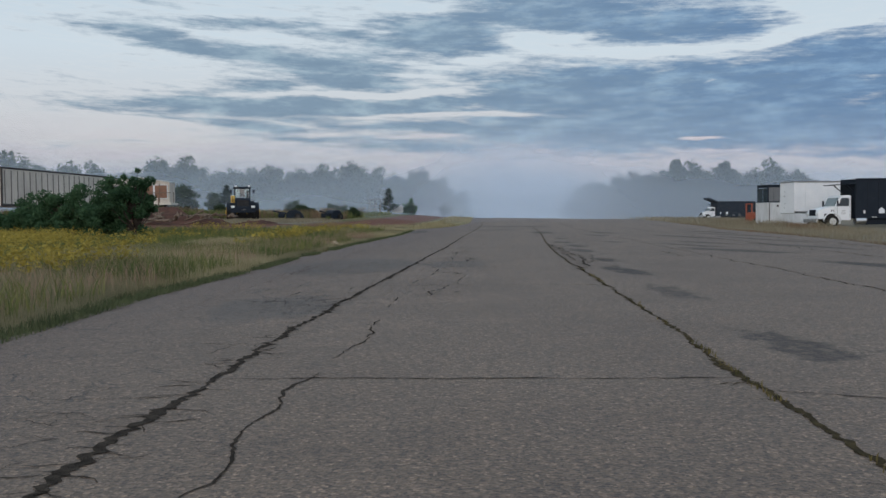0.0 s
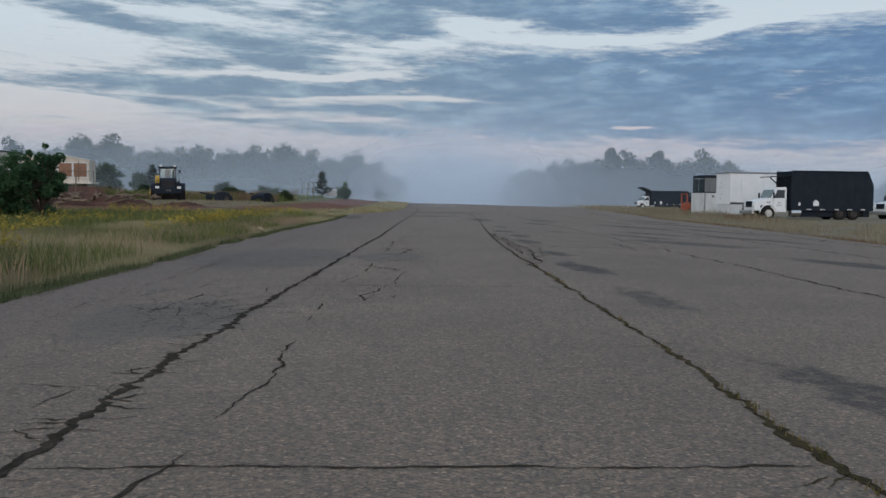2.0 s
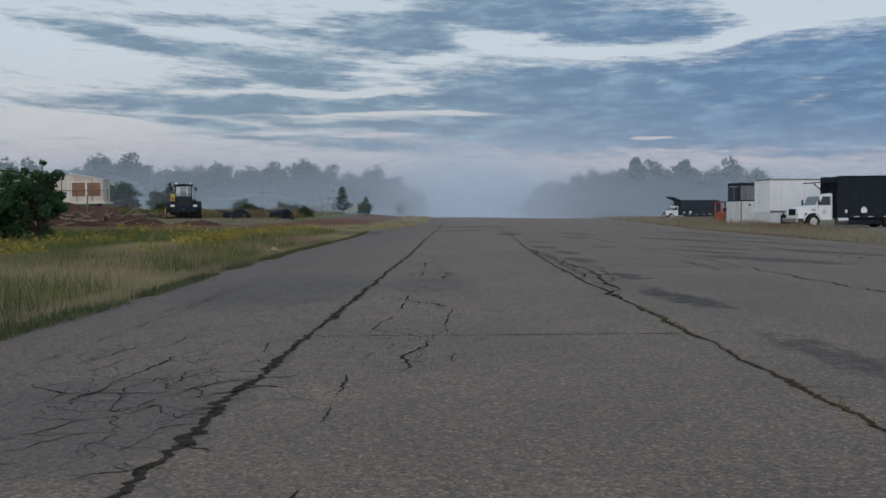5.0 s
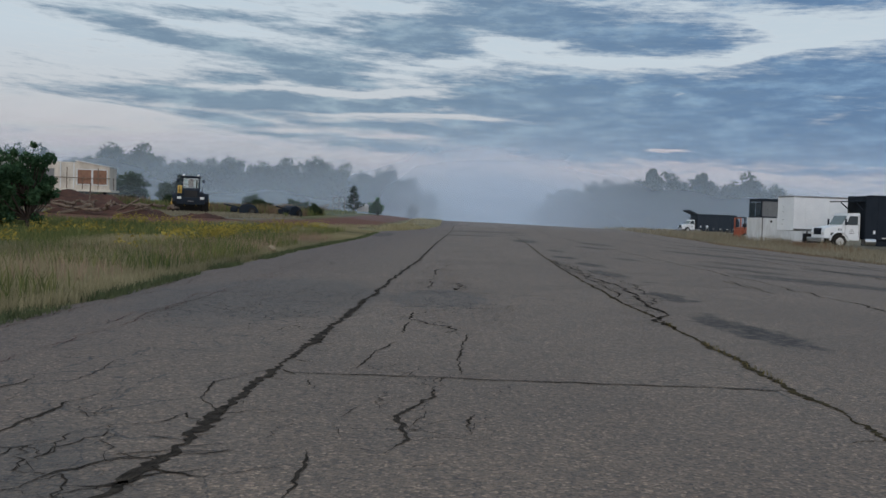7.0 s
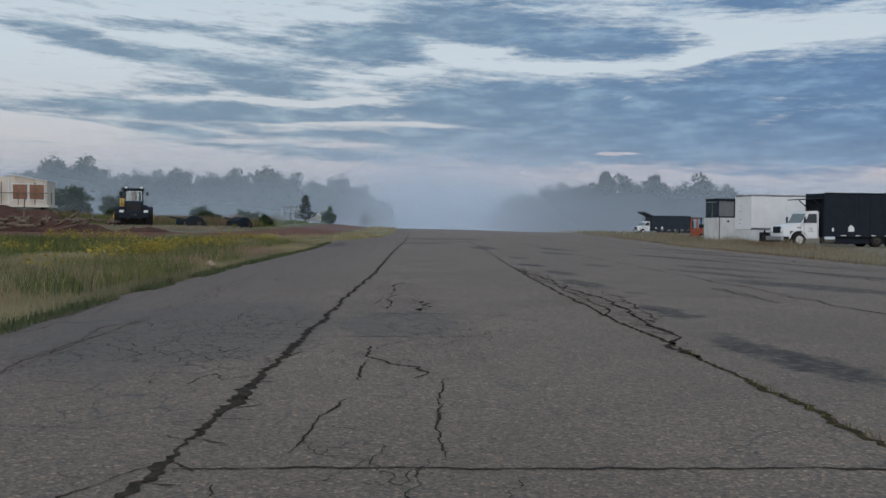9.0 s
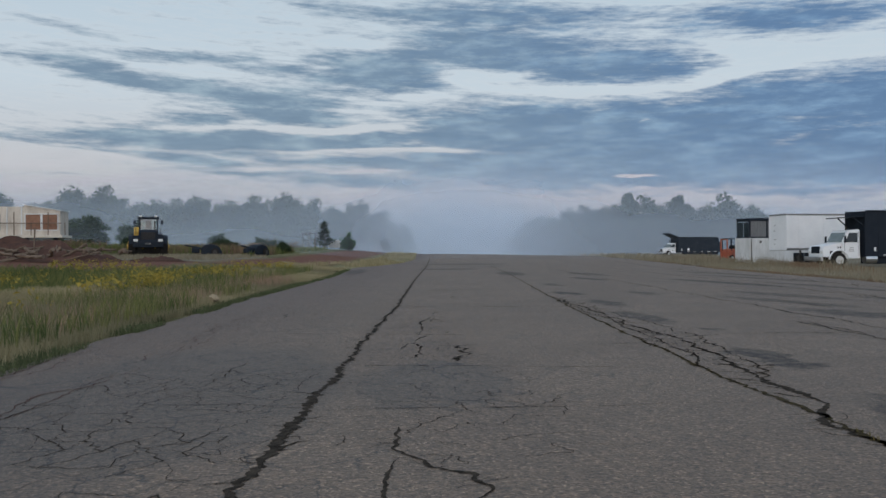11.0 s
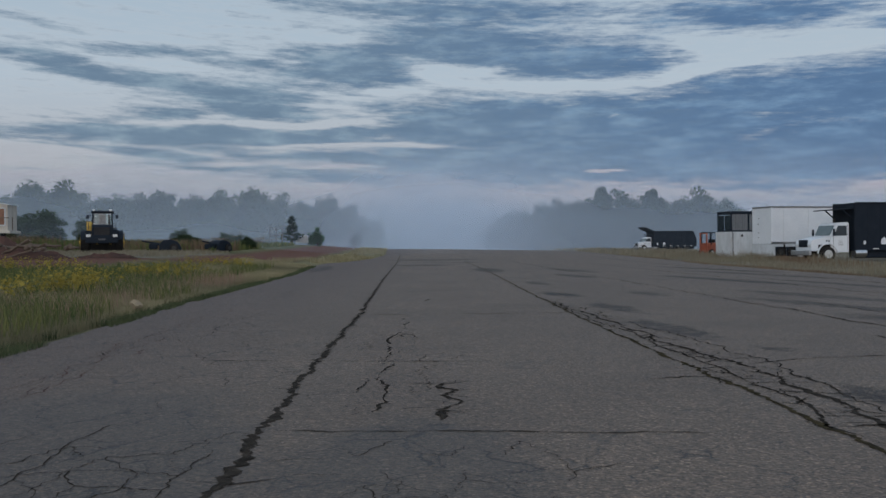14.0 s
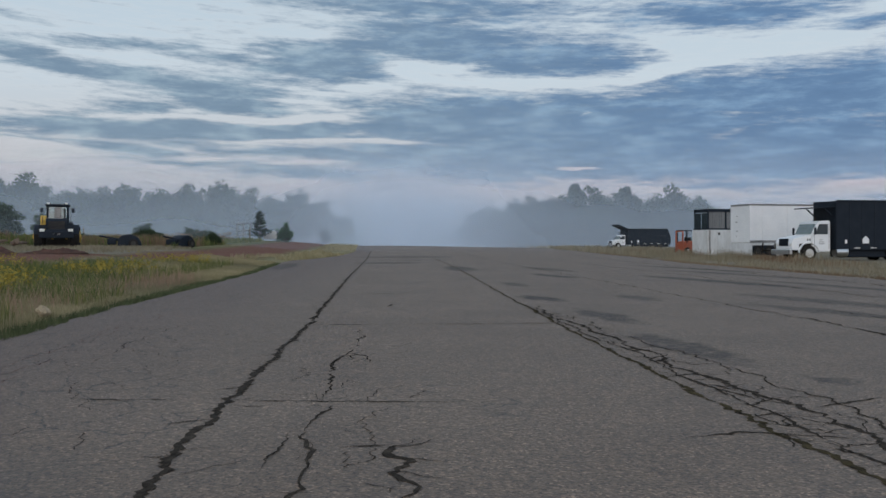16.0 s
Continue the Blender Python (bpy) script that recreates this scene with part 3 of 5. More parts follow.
for j in range(len(rows_y) - 1):
    for k in range(cols - 1):
        faces.append((j * w + k, j * w + k + 1, (j + 1) * w + k + 1, (j + 1) * w + k))
    faces.append((j * w + cols, j * w, (j + 1) * w, (j + 1) * w + cols))
    faces.append((j * w + cols - 1, j * w + cols + 1, (j + 1) * w + cols + 1, (j + 1) * w + cols - 1))
runway = from_arrays("runway", verts, faces, asphalt_material())
tagged(runway, "old cracked grey-brown asphalt runway with dark stains", "runway", kind="structure")

# ---- cracks and joints ----
rng = random.Random(7)


def crack(points, width, wander=0.05, material=crack_dirt, rough=0.5, spurs=0, seed=0):
    """A ragged dirt-filled crack along a line of points, with short side spurs."""
    r = random.Random(seed)
    dense = []
    for (x0, y0), (x1, y1) in zip(points, points[1:]):
        n = max(2, int(math.hypot(x1 - x0, y1 - y0) / 0.04))
        dense += [(x0 + (x1 - x0) * k / n, y0 + (y1 - y0) * k / n) for k in range(n)]
    dense.append(points[-1])
    lines = [(dense, width, wander)]
    for _ in range(spurs):
        k = int(len(dense) * r.random() ** (2.0 if spurs > 100 else 1.0))
        x, y = dense[k]
        a = r.choice((0, math.pi)) + r.uniform(-0.35, 0.35)
        line = []
        for q in range(r.randint(2, 6)):
            line.append((x, y))
            a += r.uniform(-0.5, 0.5)
            x, y = x + 0.06 * math.cos(a), y + 0.07 * math.sin(a)
        lines.append((line, width * 0.45, 0.01))
    verts, faces = [], []
    for line, wd, wan in lines:
        start = len(verts)
        count = len(line)
        for k, (x, y) in enumerate(line):
            p, q = line[max(0, k - 1)], line[min(count - 1, k + 1)]
            tx, ty = q[0] - p[0], q[1] - p[1]
            ln = math.hypot(tx, ty) or 1
            nx_, ny_ = -ty / ln, tx / ln
            s = noise.noise((x * 1.3 + seed, y * 1.3, 0.5)) * wan * 1.6 + noise.noise((x * 6 + seed, y * 6, 2.5)) * wan * 0.6 + noise.noise((x * 17 + seed, y * 17, 4.5)) * (0.012 + wd * 0.4)
            ends = min(1.0, 0.15 + min(k, count - 1 - k) / 6)
            g = wd * ends * (0.75 + rough * 1.1 * noise.noise((x * 5 + seed, y * 2.2, 7)) + r.uniform(-0.28, 0.28) * rough)
            g = max(g, wd * 0.12)
            if rough == 0.9:
                g *= min(1.0, max(0.0, 0.62 + 1.9 * noise.noise((x * 1.6, y * 1.3 + seed, 3.3))))
            skew = r.uniform(-0.3, 0.3) * g
            for d in (-g / 2 + skew, g / 2 + skew):
                px, py = x + nx_ * (s + d), y + ny_ * (s + d)
                verts.append((px, py, land(px, py) + 0.004))
        faces += [(start + 2 * k, start + 2 * k + 1, start + 2 * k + 3, start + 2 * k + 2) for k in range(count - 1)]
    return from_arrays("crack", verts, faces, material, runway)


# the two long paving joints
crack([(-0.85, 2), (-1.05, 5.4), (-1.08, 6.5), (-1.24, 9.5), (-1.31, 14.7), (-1.32, 18), (-1.40, 26.5), (-1.40, 33), (-1.7, 50), (-2.1, 86), (-2.6, 120)], 0.078, 0.03, crack_dirt, 0.85, 520, 3)
crack([(2.5, 2), (2.38, 5.9), (2.42, 7), (2.34, 8), (2.37, 10), (2.34, 15.2), (2.3, 18.5), (2.22, 22), (2.2, 26.8), (2.21, 29.7), (2.24, 34.3), (2.5, 45), (2.9, 62), (3.2, 90)], 0.058, 0.035, crack_moss, 0.8, 120, 11)
# the braided stretch of the eastern joint
crack([(2.3, 19.5), (2.5, 22.5), (2.75, 25.5), (2.6, 28.5), (2.5, 32), (2.35, 37)], 0.06, 0.10, crack_dirt, 0.8, 40, 21)
crack([(2.3, 23.0), (2.42, 25.5), (2.40, 28.5), (2.38, 32), (2.3, 36)], 0.032, 0.07, crack_dirt, 0.8, 26, 22)
crack([(2.6, 22.2), (2.92, 24.4), (2.95, 27.5), (2.75, 30.5), (2.65, 34.5)], 0.028, 0.12, crack_dirt, 0.8, 30, 23)
for k in range(34):
    y = 21.5 + k * 0.45
    a, b = rng.uniform(2.18, 2.35), rng.uniform(2.45, 2.9)
    crack([(a, y), ((a + b) / 2, y + rng.uniform(-0.2, 0.2)), (b, y + rng.uniform(-0.35, 0.35))], 0.03, 0.06, crack_dirt, 0.8, 1, 30 + k)
# cross joints
crack([(-1.1, 7.82), (0.4, 7.88), (2.3, 7.95)], 0.020, 0.03, crack_dirt, 0.8, 6, 60)
crack([(2.35, 7.55), (3.2, 7.3), (5.5, 7.3)], 0.024, 0.04, crack_dirt, 0.8, 3, 61)
crack([(-1.3, 15.93), (0.0, 15.97), (2.3, 16.0)], 0.024, 0.03, crack_dirt, 0.8, 8, 62)
crack([(-1.25, 20.85), (0.1, 20.95), (2.25, 21.1)], 0.017, 0.04, crack_dirt, 0.9, 4, 63)
crack([(-1.3, 23.4), (0.0, 23.3), (1.9, 23.15)], 0.020, 0.04, crack_dirt, 0.9, 6, 64)
crack([(-1.35, 26.85), (0.2, 26.7), (2.1, 26.5)], 0.024, 0.04, crack_dirt, 0.9, 8, 65)
crack([(2.7, 26.2), (3.6, 26.6), (5.6, 26.9)], 0.035, 0.05, crack_dirt, 0.9, 3, 66)
crack([(1.4, 25.4), (2.0, 25.5), (2.6, 25.3)], 0.03, 0.05, crack_dirt, 0.9, 3, 67)
crack([(-2.6, 27.0), (-1.4, 26.9)], 0.03, 0.05, crack_dirt, 0.9, 3, 68)
for k, y in enumerate((33, 41, 49, 57, 66, 76)):
    crack([(-1.5, y), (0.4, y + 0.1), (2.4, y)], 0.05, 0.05, crack_dirt, 0.9, 2, 70 + k)
# wandering cracks down the middle lane
crack([(-0.44, 5.3), (-0.40, 5.65), (-0.46, 6.3), (-0.54, 7.5), (-0.50, 8.1)], 0.020, 0.07, crack_dirt, 0.95, 16, 80)
crack([(-0.47, 8.65), (-0.46, 9.6), (-0.55, 12.2), (-0.5, 13.2)], 0.022, 0.07, crack_dirt, 0.9, 18, 81)
crack([(-0.30, 13.9), (-0.21, 14.2), (-0.30, 14.7), (-0.18, 15.5), (-0.16, 16.0)], 0.026, 0.07, crack_dirt, 0.85, 14, 82)
crack([(-0.55, 14.2), (-0.59, 14.95)], 0.026, 0.07, crack_dirt, 0.9, 8, 83)
crack([(-0.02, 14.3), (0.0, 14.6), (0.03, 14.85)], 0.034, 0.06, crack_dirt, 0.9, 8, 84)
crack([(-0.62, 12.4), (-0.6, 13.3), (-0.72, 13.9)], 0.022, 0.05, crack_dirt, 0.9, 3, 85)
crack([(-0.62, 20.2), (-0.56, 19.55), (-0.39, 19.1), (-0.2, 18.95), (-0.07, 18.7), (-0.12, 18.4)], 0.036, 0.06, crack_dirt, 0.85, 12, 86)
crack([(-0.56, 19.4), (-0.62, 18.9), (-0.57, 18.3)], 0.030, 0.04, crack_dirt, 0.9, 3, 87)
crack([(0.01, 18.4), (0.02, 17.5), (-0.01, 16.7), (0.0, 16.1)], 0.018, 0.04, crack_dirt, 0.85, 4, 88)
crack([(-0.76, 16.2), (-0.76, 16.6), (-0.74, 17.1), (-0.60, 17.8)], 0.014, 0.04, crack_dirt, 0.9, 3, 89)
crack([(-0.20, 23.7), (-0.24, 24.1), (-0.10, 24.4), (-0.22, 24.65), (-0.08, 24.9), (-0.22, 25.1), (-0.18, 25.3)], 0.066, 0.06, crack_dirt, 0.85, 12, 90)
crack([(-0.71, 24.0), (-0.6, 25.1), (-0.71, 25.6), (-0.66, 26.6)], 0.032, 0.05, crack_dirt, 0.85, 8, 91)
crack([(-0.9, 24.2), (-0.8, 25.4), (-0.72, 26.1)], 0.016, 0.05, crack_dirt, 0.9, 4, 92)
crack([(-0.6, 29.0), (-0.56, 30.2), (-0.6, 32.3)], 0.05, 0.08, crack_dirt, 0.9, 10, 93)
crack([(-0.77, 28.3), (-0.75, 29.1), (-0.62, 30.0)], 0.04, 0.06, crack_dirt, 0.85, 3, 94)
crack([(-0.4, 29.0), (-0.42, 29.5), (-0.6, 29.7)], 0.05, 0.05, crack_dirt, 0.85, 3, 95)
crack([(-0.23, 36.6), (-0.25, 37.8)], 0.07, 0.08, crack_dirt, 0.9, 3, 96)
crack([(-0.7, 26.8), (-0.72, 28.2)], 0.03, 0.06, crack_dirt, 0.9, 4, 97)
# broken corner west of the joint, and long cracks down the shoulder
crack([(-2.9, 13.6), (-2.3, 13.3), (-1.78, 13.25), (-1.4, 13.25), (-1.2, 13.5)], 0.028, 0.06, crack_dirt, 0.9, 6, 100)
crack([(-1.76, 13.0), (-1.7, 13.3), (-1.5, 13.6), (-1.35, 13.7)], 0.028, 0.05, crack_dirt, 0.9, 4, 101)
crack([(-2.3, 13.0), (-2.15, 13.9), (-2.1, 14.9), (-1.95, 15.6)], 0.028, 0.08, crack_dirt, 0.9, 6, 102)
crack([(-1.3, 14.6), (-1.55, 15.0), (-1.6, 15.5), (-1.4, 16.0)], 0.020, 0.06, crack_dirt, 0.9, 8, 103)
crack([(-1.3, 8.0), (-1.6, 8.6), (-1.5, 9.4), (-2.3, 9.5)], 0.02, 0.05, crack_dirt, 0.9, 6, 104)
crack([(-1.2, 6.4), (-1.5, 6.8), (-1.9, 6.75)], 0.02, 0.05, crack_dirt, 0.9, 4, 105)
for k in range(16):
    x = rng.uniform(-4.0, -1.9)
    y = rng.uniform(9, 42)
    x -= (y - 9) * 0.03
    n = rng.randint(3, 7)
    crack([(x + rng.uniform(-0.08, 0.08), y + q * 0.7) for q in range(n)], rng.uniform(0.009, 0.018), 0.10, crack_dirt, 0.9, 9, 110 + k)
for k in range(8):
    x, y = rng.uniform(3.6, 12), rng.uniform(12, 60)
    crack([(x, y), (x + 0.1, y + rng.uniform(2, 5))], 0.04, 0.08, crack_dirt, 1.0, 2, 140 + k)
for k in range(9):
    x, y = -3.1 - 0.17 * k, 12 + 3.1 * k % 17
    crack([(x - 0.022 * q + rng.uniform(-0.06, 0.06), y + q * 1.1) for q in range(rng.randint(6, 13))], 0.014, 0.10, red_soil, 0.9, 12, 160 + k)
# long seams of the eastern lanes
crack([(6.0, 6), (6.1, 30), (6.6, 70), (7.5, 120)], 0.05, 0.10, crack_dirt, 1.0, 10, 150)
crack([(9.8, 6), (10.0, 30), (10.8, 70), (12.5, 120)], 0.07, 0.14, crack_dirt, 1.0, 10, 151)
crack([(12.2, 20), (13.0, 40), (14.2, 70), (17.5, 110)], 0.09, 0.2, crack_dirt, 1.0, 10, 152)



def crack_web(x0, x1, y0, y1, cell, seed, share, width):
    """Alligator cracking: a net of thin jagged cracks round uneven plates, thinning out towards the zone's rim."""
    r = random.Random(seed)
    nx_, ny_ = int((x1 - x0) / cell), int((y1 - y0) / (cell * 1.25))
    dot = {(i, j): (x0 + (i + 0.5 * (j % 2) + r.uniform(-0.33, 0.33)) * cell, y0 + (j + r.uniform(-0.33, 0.33)) * cell * 1.25) for i in range(nx_ + 1) for j in range(ny_ + 1)}
    verts, faces = [], []
    for (i, j), a in dot.items():
        for d in ((1, 0), (0, 1), (1 if j % 2 else -1, 1)):
            b = dot.get((i + d[0], j + d[1]))
            u, v = abs(2 * i / nx_ - 1), abs(2 * j / ny_ - 1)
            if b is None or r.random() > share * (1.15 - max(u, v) ** 2 * 0.9) * (1.0 if d != (0, 1) else 0.8):
                continue
            n = 7
            wd = width * r.uniform(0.35, 1.3)
            ln = math.hypot(b[0] - a[0], b[1] - a[1])
            px, py = -(b[1] - a[1]) / ln, (b[0] - a[0]) / ln
            start = len(verts)
            for q in range(n + 1):
                f = q / n
                off = (r.uniform(-0.09, 0.09) * ln) if 0 < q < n else 0
                g = wd * r.uniform(0.4, 1.2) / 2
                cx, cy = a[0] + (b[0] - a[0]) * f + px * off, a[1] + (b[1] - a[1]) * f + py * off
                for s in (-g, g):
                    verts.append((cx + px * s, cy + py * s, land(cx, cy) + 0.003))
            faces += [(start + 2 * q, start + 2 * q + 1, start + 2 * q + 3, start + 2 * q + 2) for q in range(n)]
    return from_arrays("crack_web", verts, faces, crack_dirt, runway)


crack_web(-3.6, -1.35, 18.2, 23.6, 0.26, 201, 0.62, 0.009)
crack_web(-1.25, 0.7, 18.8, 23.2, 0.24, 202, 0.42, 0.008)
crack_web(-2.6, -1.2, 11.6, 14.6, 0.24, 203, 0.60, 0.009)
crack_web(-1.2, 0.3, 13.4, 16.8, 0.27, 204, 0.32, 0.006)
crack_web(2.15, 2.95, 22.0, 29.0, 0.25, 205, 0.50, 0.017)
crack_web(-4.1, -1.5, 25.0, 34.0, 0.34, 206, 0.35, 0.009)
crack_web(-2.3, -1.0, 4.6, 8.2, 0.26, 207, 0.35, 0.006)
crack_web(-1.2, 0.0, 24.0, 31.0, 0.28, 208, 0.30, 0.009)

# ---- vehicles on the east side ----
EAST = 192.0


def set_down(x, y, turn, dz=0.0):
    return pose(x, y, land(x, y) - 0.05 + dz, 0, 0, turn)


def work_truck(m, label, body_len, body_top, cab_scale, group="", raised=0.0):
    """A bonneted work truck: white cab, black high-sided body with a shield over the cab. Front towards local x, front axle at 0."""
    t = empty("truck", m, label, "truck", group)
    s = cab_scale
    b = bmesh.new()
    prism(b, [(1.15 * s, 0.75 * s), (1.18 * s, 1.25 * s), (1.05 * s, 1.50 * s), (0.2 * s, 1.68 * s), (-0.25 * s, 1.75 * s), (-0.25 * s, 0.75 * s), (-0.55 * s, 0.72 * s), (-0.62 * s, 0.95 * s),
              (-0.45 * s, 1.05 * s), (0.45 * s, 1.05 * s), (0.62 * s, 0.9 * s), (0.68 * s, 0.72 * s)], -0.98 * s, 0.98 * s, 0.05)
    part("hood", b, white_paint, t)
    part("wheel_well", box(bmesh.new(), (0.0, 0, 0.86 * s), (1.3 * s, 1.975 * s, 0.62 * s), 0.03), black_rubber, t)
    b = bmesh.new()
    prism(b, [(-0.25 * s, 0.72 * s), (-0.25 * s, 1.74 * s), (-0.62 * s, 2.50 * s), (-0.78 * s, 2.66 * s), (-1.5 * s, 2.70 * s), (-1.6 * s, 2.6 * s), (-1.6 * s, 0.62 * s), (-0.6 * s, 0.62 * s)], -1.05 * s, 1.05 * s, 0.05)
    cab = part("cab", b, white_paint, t)
    for side in (-1, 1):
        b = bmesh.new()
        prism(b, [(-0.48 * s, 1.78 * s), (-0.78 * s, 2.46 * s), (-1.42 * s, 2.46 * s), (-1.42 * s, 1.78 * s)], side * 1.03 * s, side * 1.062 * s, 0.008)
        part("side_window", b, dark_glass, cab)
        b = bmesh.new()
        prism(b, [(-0.42 * s, 0.80 * s), (-0.42 * s, 1.72 * s), (-0.44 * s, 1.72 * s), (-0.44 * s, 0.80 * s)], side * 1.04 * s, side * 1.056 * s)
        part("door_seam", b, dark_steel, cab)
        b = bmesh.new()
        prism(b, [(-1.49 * s, 0.80 * s), (-1.49 * s, 2.55 * s), (-1.51 * s, 2.55 * s), (-1.51 * s, 0.80 * s)], side * 1.04 * s, side * 1.056 * s)
        part("door_seam", b, dark_steel, cab)
        b = box(bmesh.new(), (-0.35 * s, side * 1.28 * s, 2.0 * s), (0.08, 0.18 * s, 0.48 * s), 0.02)
        rod(b, (-0.4 * s, side * 1.0 * s, 1.8 * s), (-0.35 * s, side * 1.28 * s, 1.9 * s), 0.02)
        part("mirror", b, black_paint, cab)
        for q in range(3):
            b = box(bmesh.new(), ((0.02 - 0.17 * q) * s, side * 0.985 * s, 1.42 * s), (0.07 * s, 0.03, 0.15 * s), 0.008)
            part("hood_vent", b, black_paint, t)
        b = box(bmesh.new(), (1.10 * s, side * 0.78 * s, 1.08 * s), (0.16 * s, 0.34 * s, 0.2 * s), 0.03)
        part("headlight", b, lens_white, t)
        b = bmesh.new()
        ring = [(math.cos(a) * 0.76 * s, 0.5 * s + math.sin(a) * 0.76 * s) for a in np.linspace(0.1, math.pi - 0.1, 12)]
        inner = [(x * 0.93, 0.5 * s + (z - 0.5 * s) * 0.93) for x, z in ring[::-1]]
        prism(b, ring + inner, side * 0.99 * s, side * 1.14 * s)
        part("fender", b, white_paint, t)
    b = bmesh.new()
    prism(b, [(-0.27 * s, 1.80 * s), (-0.60 * s, 2.46 * s), (-0.575 * s, 2.48 * s), (-0.235 * s, 1.82 * s)], -0.9 * s, 0.9 * s)
    part("windscreen", b, pale_glass, cab)
    b = bmesh.new()
    for q in range(9):
        box(b, (1.185 * s, 0, (1.05 + 0.05 * q) * s), (0.05, 1.0 * s, 0.025 * s))
    box(b, (1.165 * s, 0, 1.25 * s), (0.05, 1.1 * s, 0.50 * s), 0.02)
    part("grille", b, black_paint, t)
    b = box(bmesh.new(), (1.33 * s, 0, 0.62 * s), (0.2 * s, 2.3 * s, 0.32 * s), 0.04)
    part("bumper", b, chrome, t)
    b = bmesh.new()
    for side in (-1, 1):
        box(b, (-body_len / 2 - 0.2, side * 0.42, 0.86 * s), (body_len + 2.4, 0.1, 0.24), 0.01)
    # black block standing in for the shade and running gear under the body
    box(b, (-body_len / 2 - 2.3 * s, 0, 0.50 * s), (body_len - 1.2, 2.0, 0.52 * s), 0.05)
    part("chassis_and_shade_block", b, black_paint, t)
    b = rod(bmesh.new(), (-1.9 * s, 1.06 * s, 0.58 * s), (-2.75 * s, 1.06 * s, 0.58 * s), 0.3 * s, None, 20)
    part("fuel_tank", b, chrome, t)
    b = bmesh.new()
    rod(b, (-1.72 * s, -0.85 * s, 0.8 * s), (-1.72 * s, -0.85 * s, 3.0 * s), 0.07, None, 12)
    part("exhaust", b, dark_steel, t)
    # high-sided body with ribs, raked tail and cab shield
    f, e = -1.85 * s, -1.85 * s - body_len
    z0 = 0.74 * s
    b = bmesh.new()
    for side in (-1, 1):
        prism(b, [(f, z0), (f, body_top), (e + 0.5, body_top - 0.03), (e, body_top - 1.1), (e, z0)], side * 1.27, side * 1.20, 0.01)
    box(b, (f - 0.04, 0, (z0 + body_top) / 2), (0.08, 2.46, body_top - z0), 0.01)
    box(b, ((f + e) / 2, 0, z0 + 0.05), (body_len, 2.4, 0.1))
    box(b, (e + 0.02, 0, (z0 + body_top - 1.1) / 2), (0.08, 2.42, body_top - 1.1 - z0), 0.01)
    body = part("body", b, black_paint, t)
    n = max(4, int(body_len / 1.0))
    for q in range(n + 1):
        x = f - 0.1 - (body_len - 0.8) * q / n
        for side in (-1, 1):
            part("rib", box(bmesh.new(), (x, side * 1.28, (z0 + body_top) / 2 - 0.02), (0.07, 0.03, body_top - z0 - 0.1), 0.01), black_paint, body)
    b = bmesh.new()
    for side in (-1, 1):
        box(b, ((f + e) / 2 + 0.25, side * 1.28, body_top + 0.01), (body_len - 0.6, 0.1, 0.1), 0.02)
    part("top_rail", b, black_paint, body)
    b = box(bmesh.new(), (f + 0.75 * s, 0, body_top - 0.42 * s + raised * 0.9), (1.6 * s + raised, 2.3, 0.07 + raised * 0.2), 0.015, Matrix.Rotation(0.05 - raised * 0.75, 4, "Y"))
    for side in (-1, 1):
        rod(b, (f, side * 1.0, body_top - 1.05 * s), (f + 0.7 * s, side * 1.0, body_top - 0.47 * s), 0.05)
    part("cab_shield", b, black_paint, body)
    for q in range(5):
        part("reflector", box(bmesh.new(), (f - 1.6 - q * (body_len - 2.5) / 4, 1.282, z0 + 0.12), (0.42, 0.02, 0.06), 0.004), lens_white, body, "small white reflective strip")
    part("placard", box(bmesh.new(), (f - 0.75 * s, 1.285, z0 + 0.55 * s), (0.16, 0.02, 0.26), 0.004), white_paint, body, "small white side placard")
    b = prism(bmesh.new(), [(f - 1.95 * s, z0 + 0.42 * s), (f - 1.95 * s, z0 + 0.72 * s), (f - 2.2 * s, z0 + 0.92 * s), (f - 2.45 * s, z0 + 0.72 * s), (f - 2.45 * s, z0 + 0.42 * s)], 1.275, 1.295)
    part("placard", b, white_paint, body, "white house-shaped side placard")
    for q in range(3):
        part("lettering", box(bmesh.new(), (-0.95 * s, 1.066 * s, (1.15 + 0.13 * q) * s), ((0.42 - 0.06 * q) * s, 0.006, 0.035)), grey_panel, cab, "illegible dark lettering bar")
    r = 0.52 * s
    for side in (-1, 1):
        wheel(t, 0, side * 1.03 * s, r, 0.3, side, rim_white)
        wheel(t, e + 2.9, side * 0.93, r, 0.5, side, dark_steel)
        wheel(t, e + 1.65, side * 0.93, r, 0.5, side, dark_steel)
        part("mudflap", box(bmesh.new(), (e + 0.85, side * 0.95, 0.6 * s), (0.03, 0.55, 0.6 * s)), black_rubber, t)
    return t


work_truck(set_down(27.3, 78.7, 187, -0.02), "white-cab dump truck with tall black steel body, parked", 7.3, 4.0, 1.0, "parked work trucks")
work_truck(set_down(33.0, 150.5, EAST, 0.05), "smaller white-cab truck with black body, parked in mist", 7.0, 2.85, 0.74, "parked work trucks", 0.6)
work_truck(set_down(41.0, 84.5, EAST, -0.05), "black-bodied dump truck behind the white-cab truck", 7.4, 3.55, 0.95, "parked work trucks")


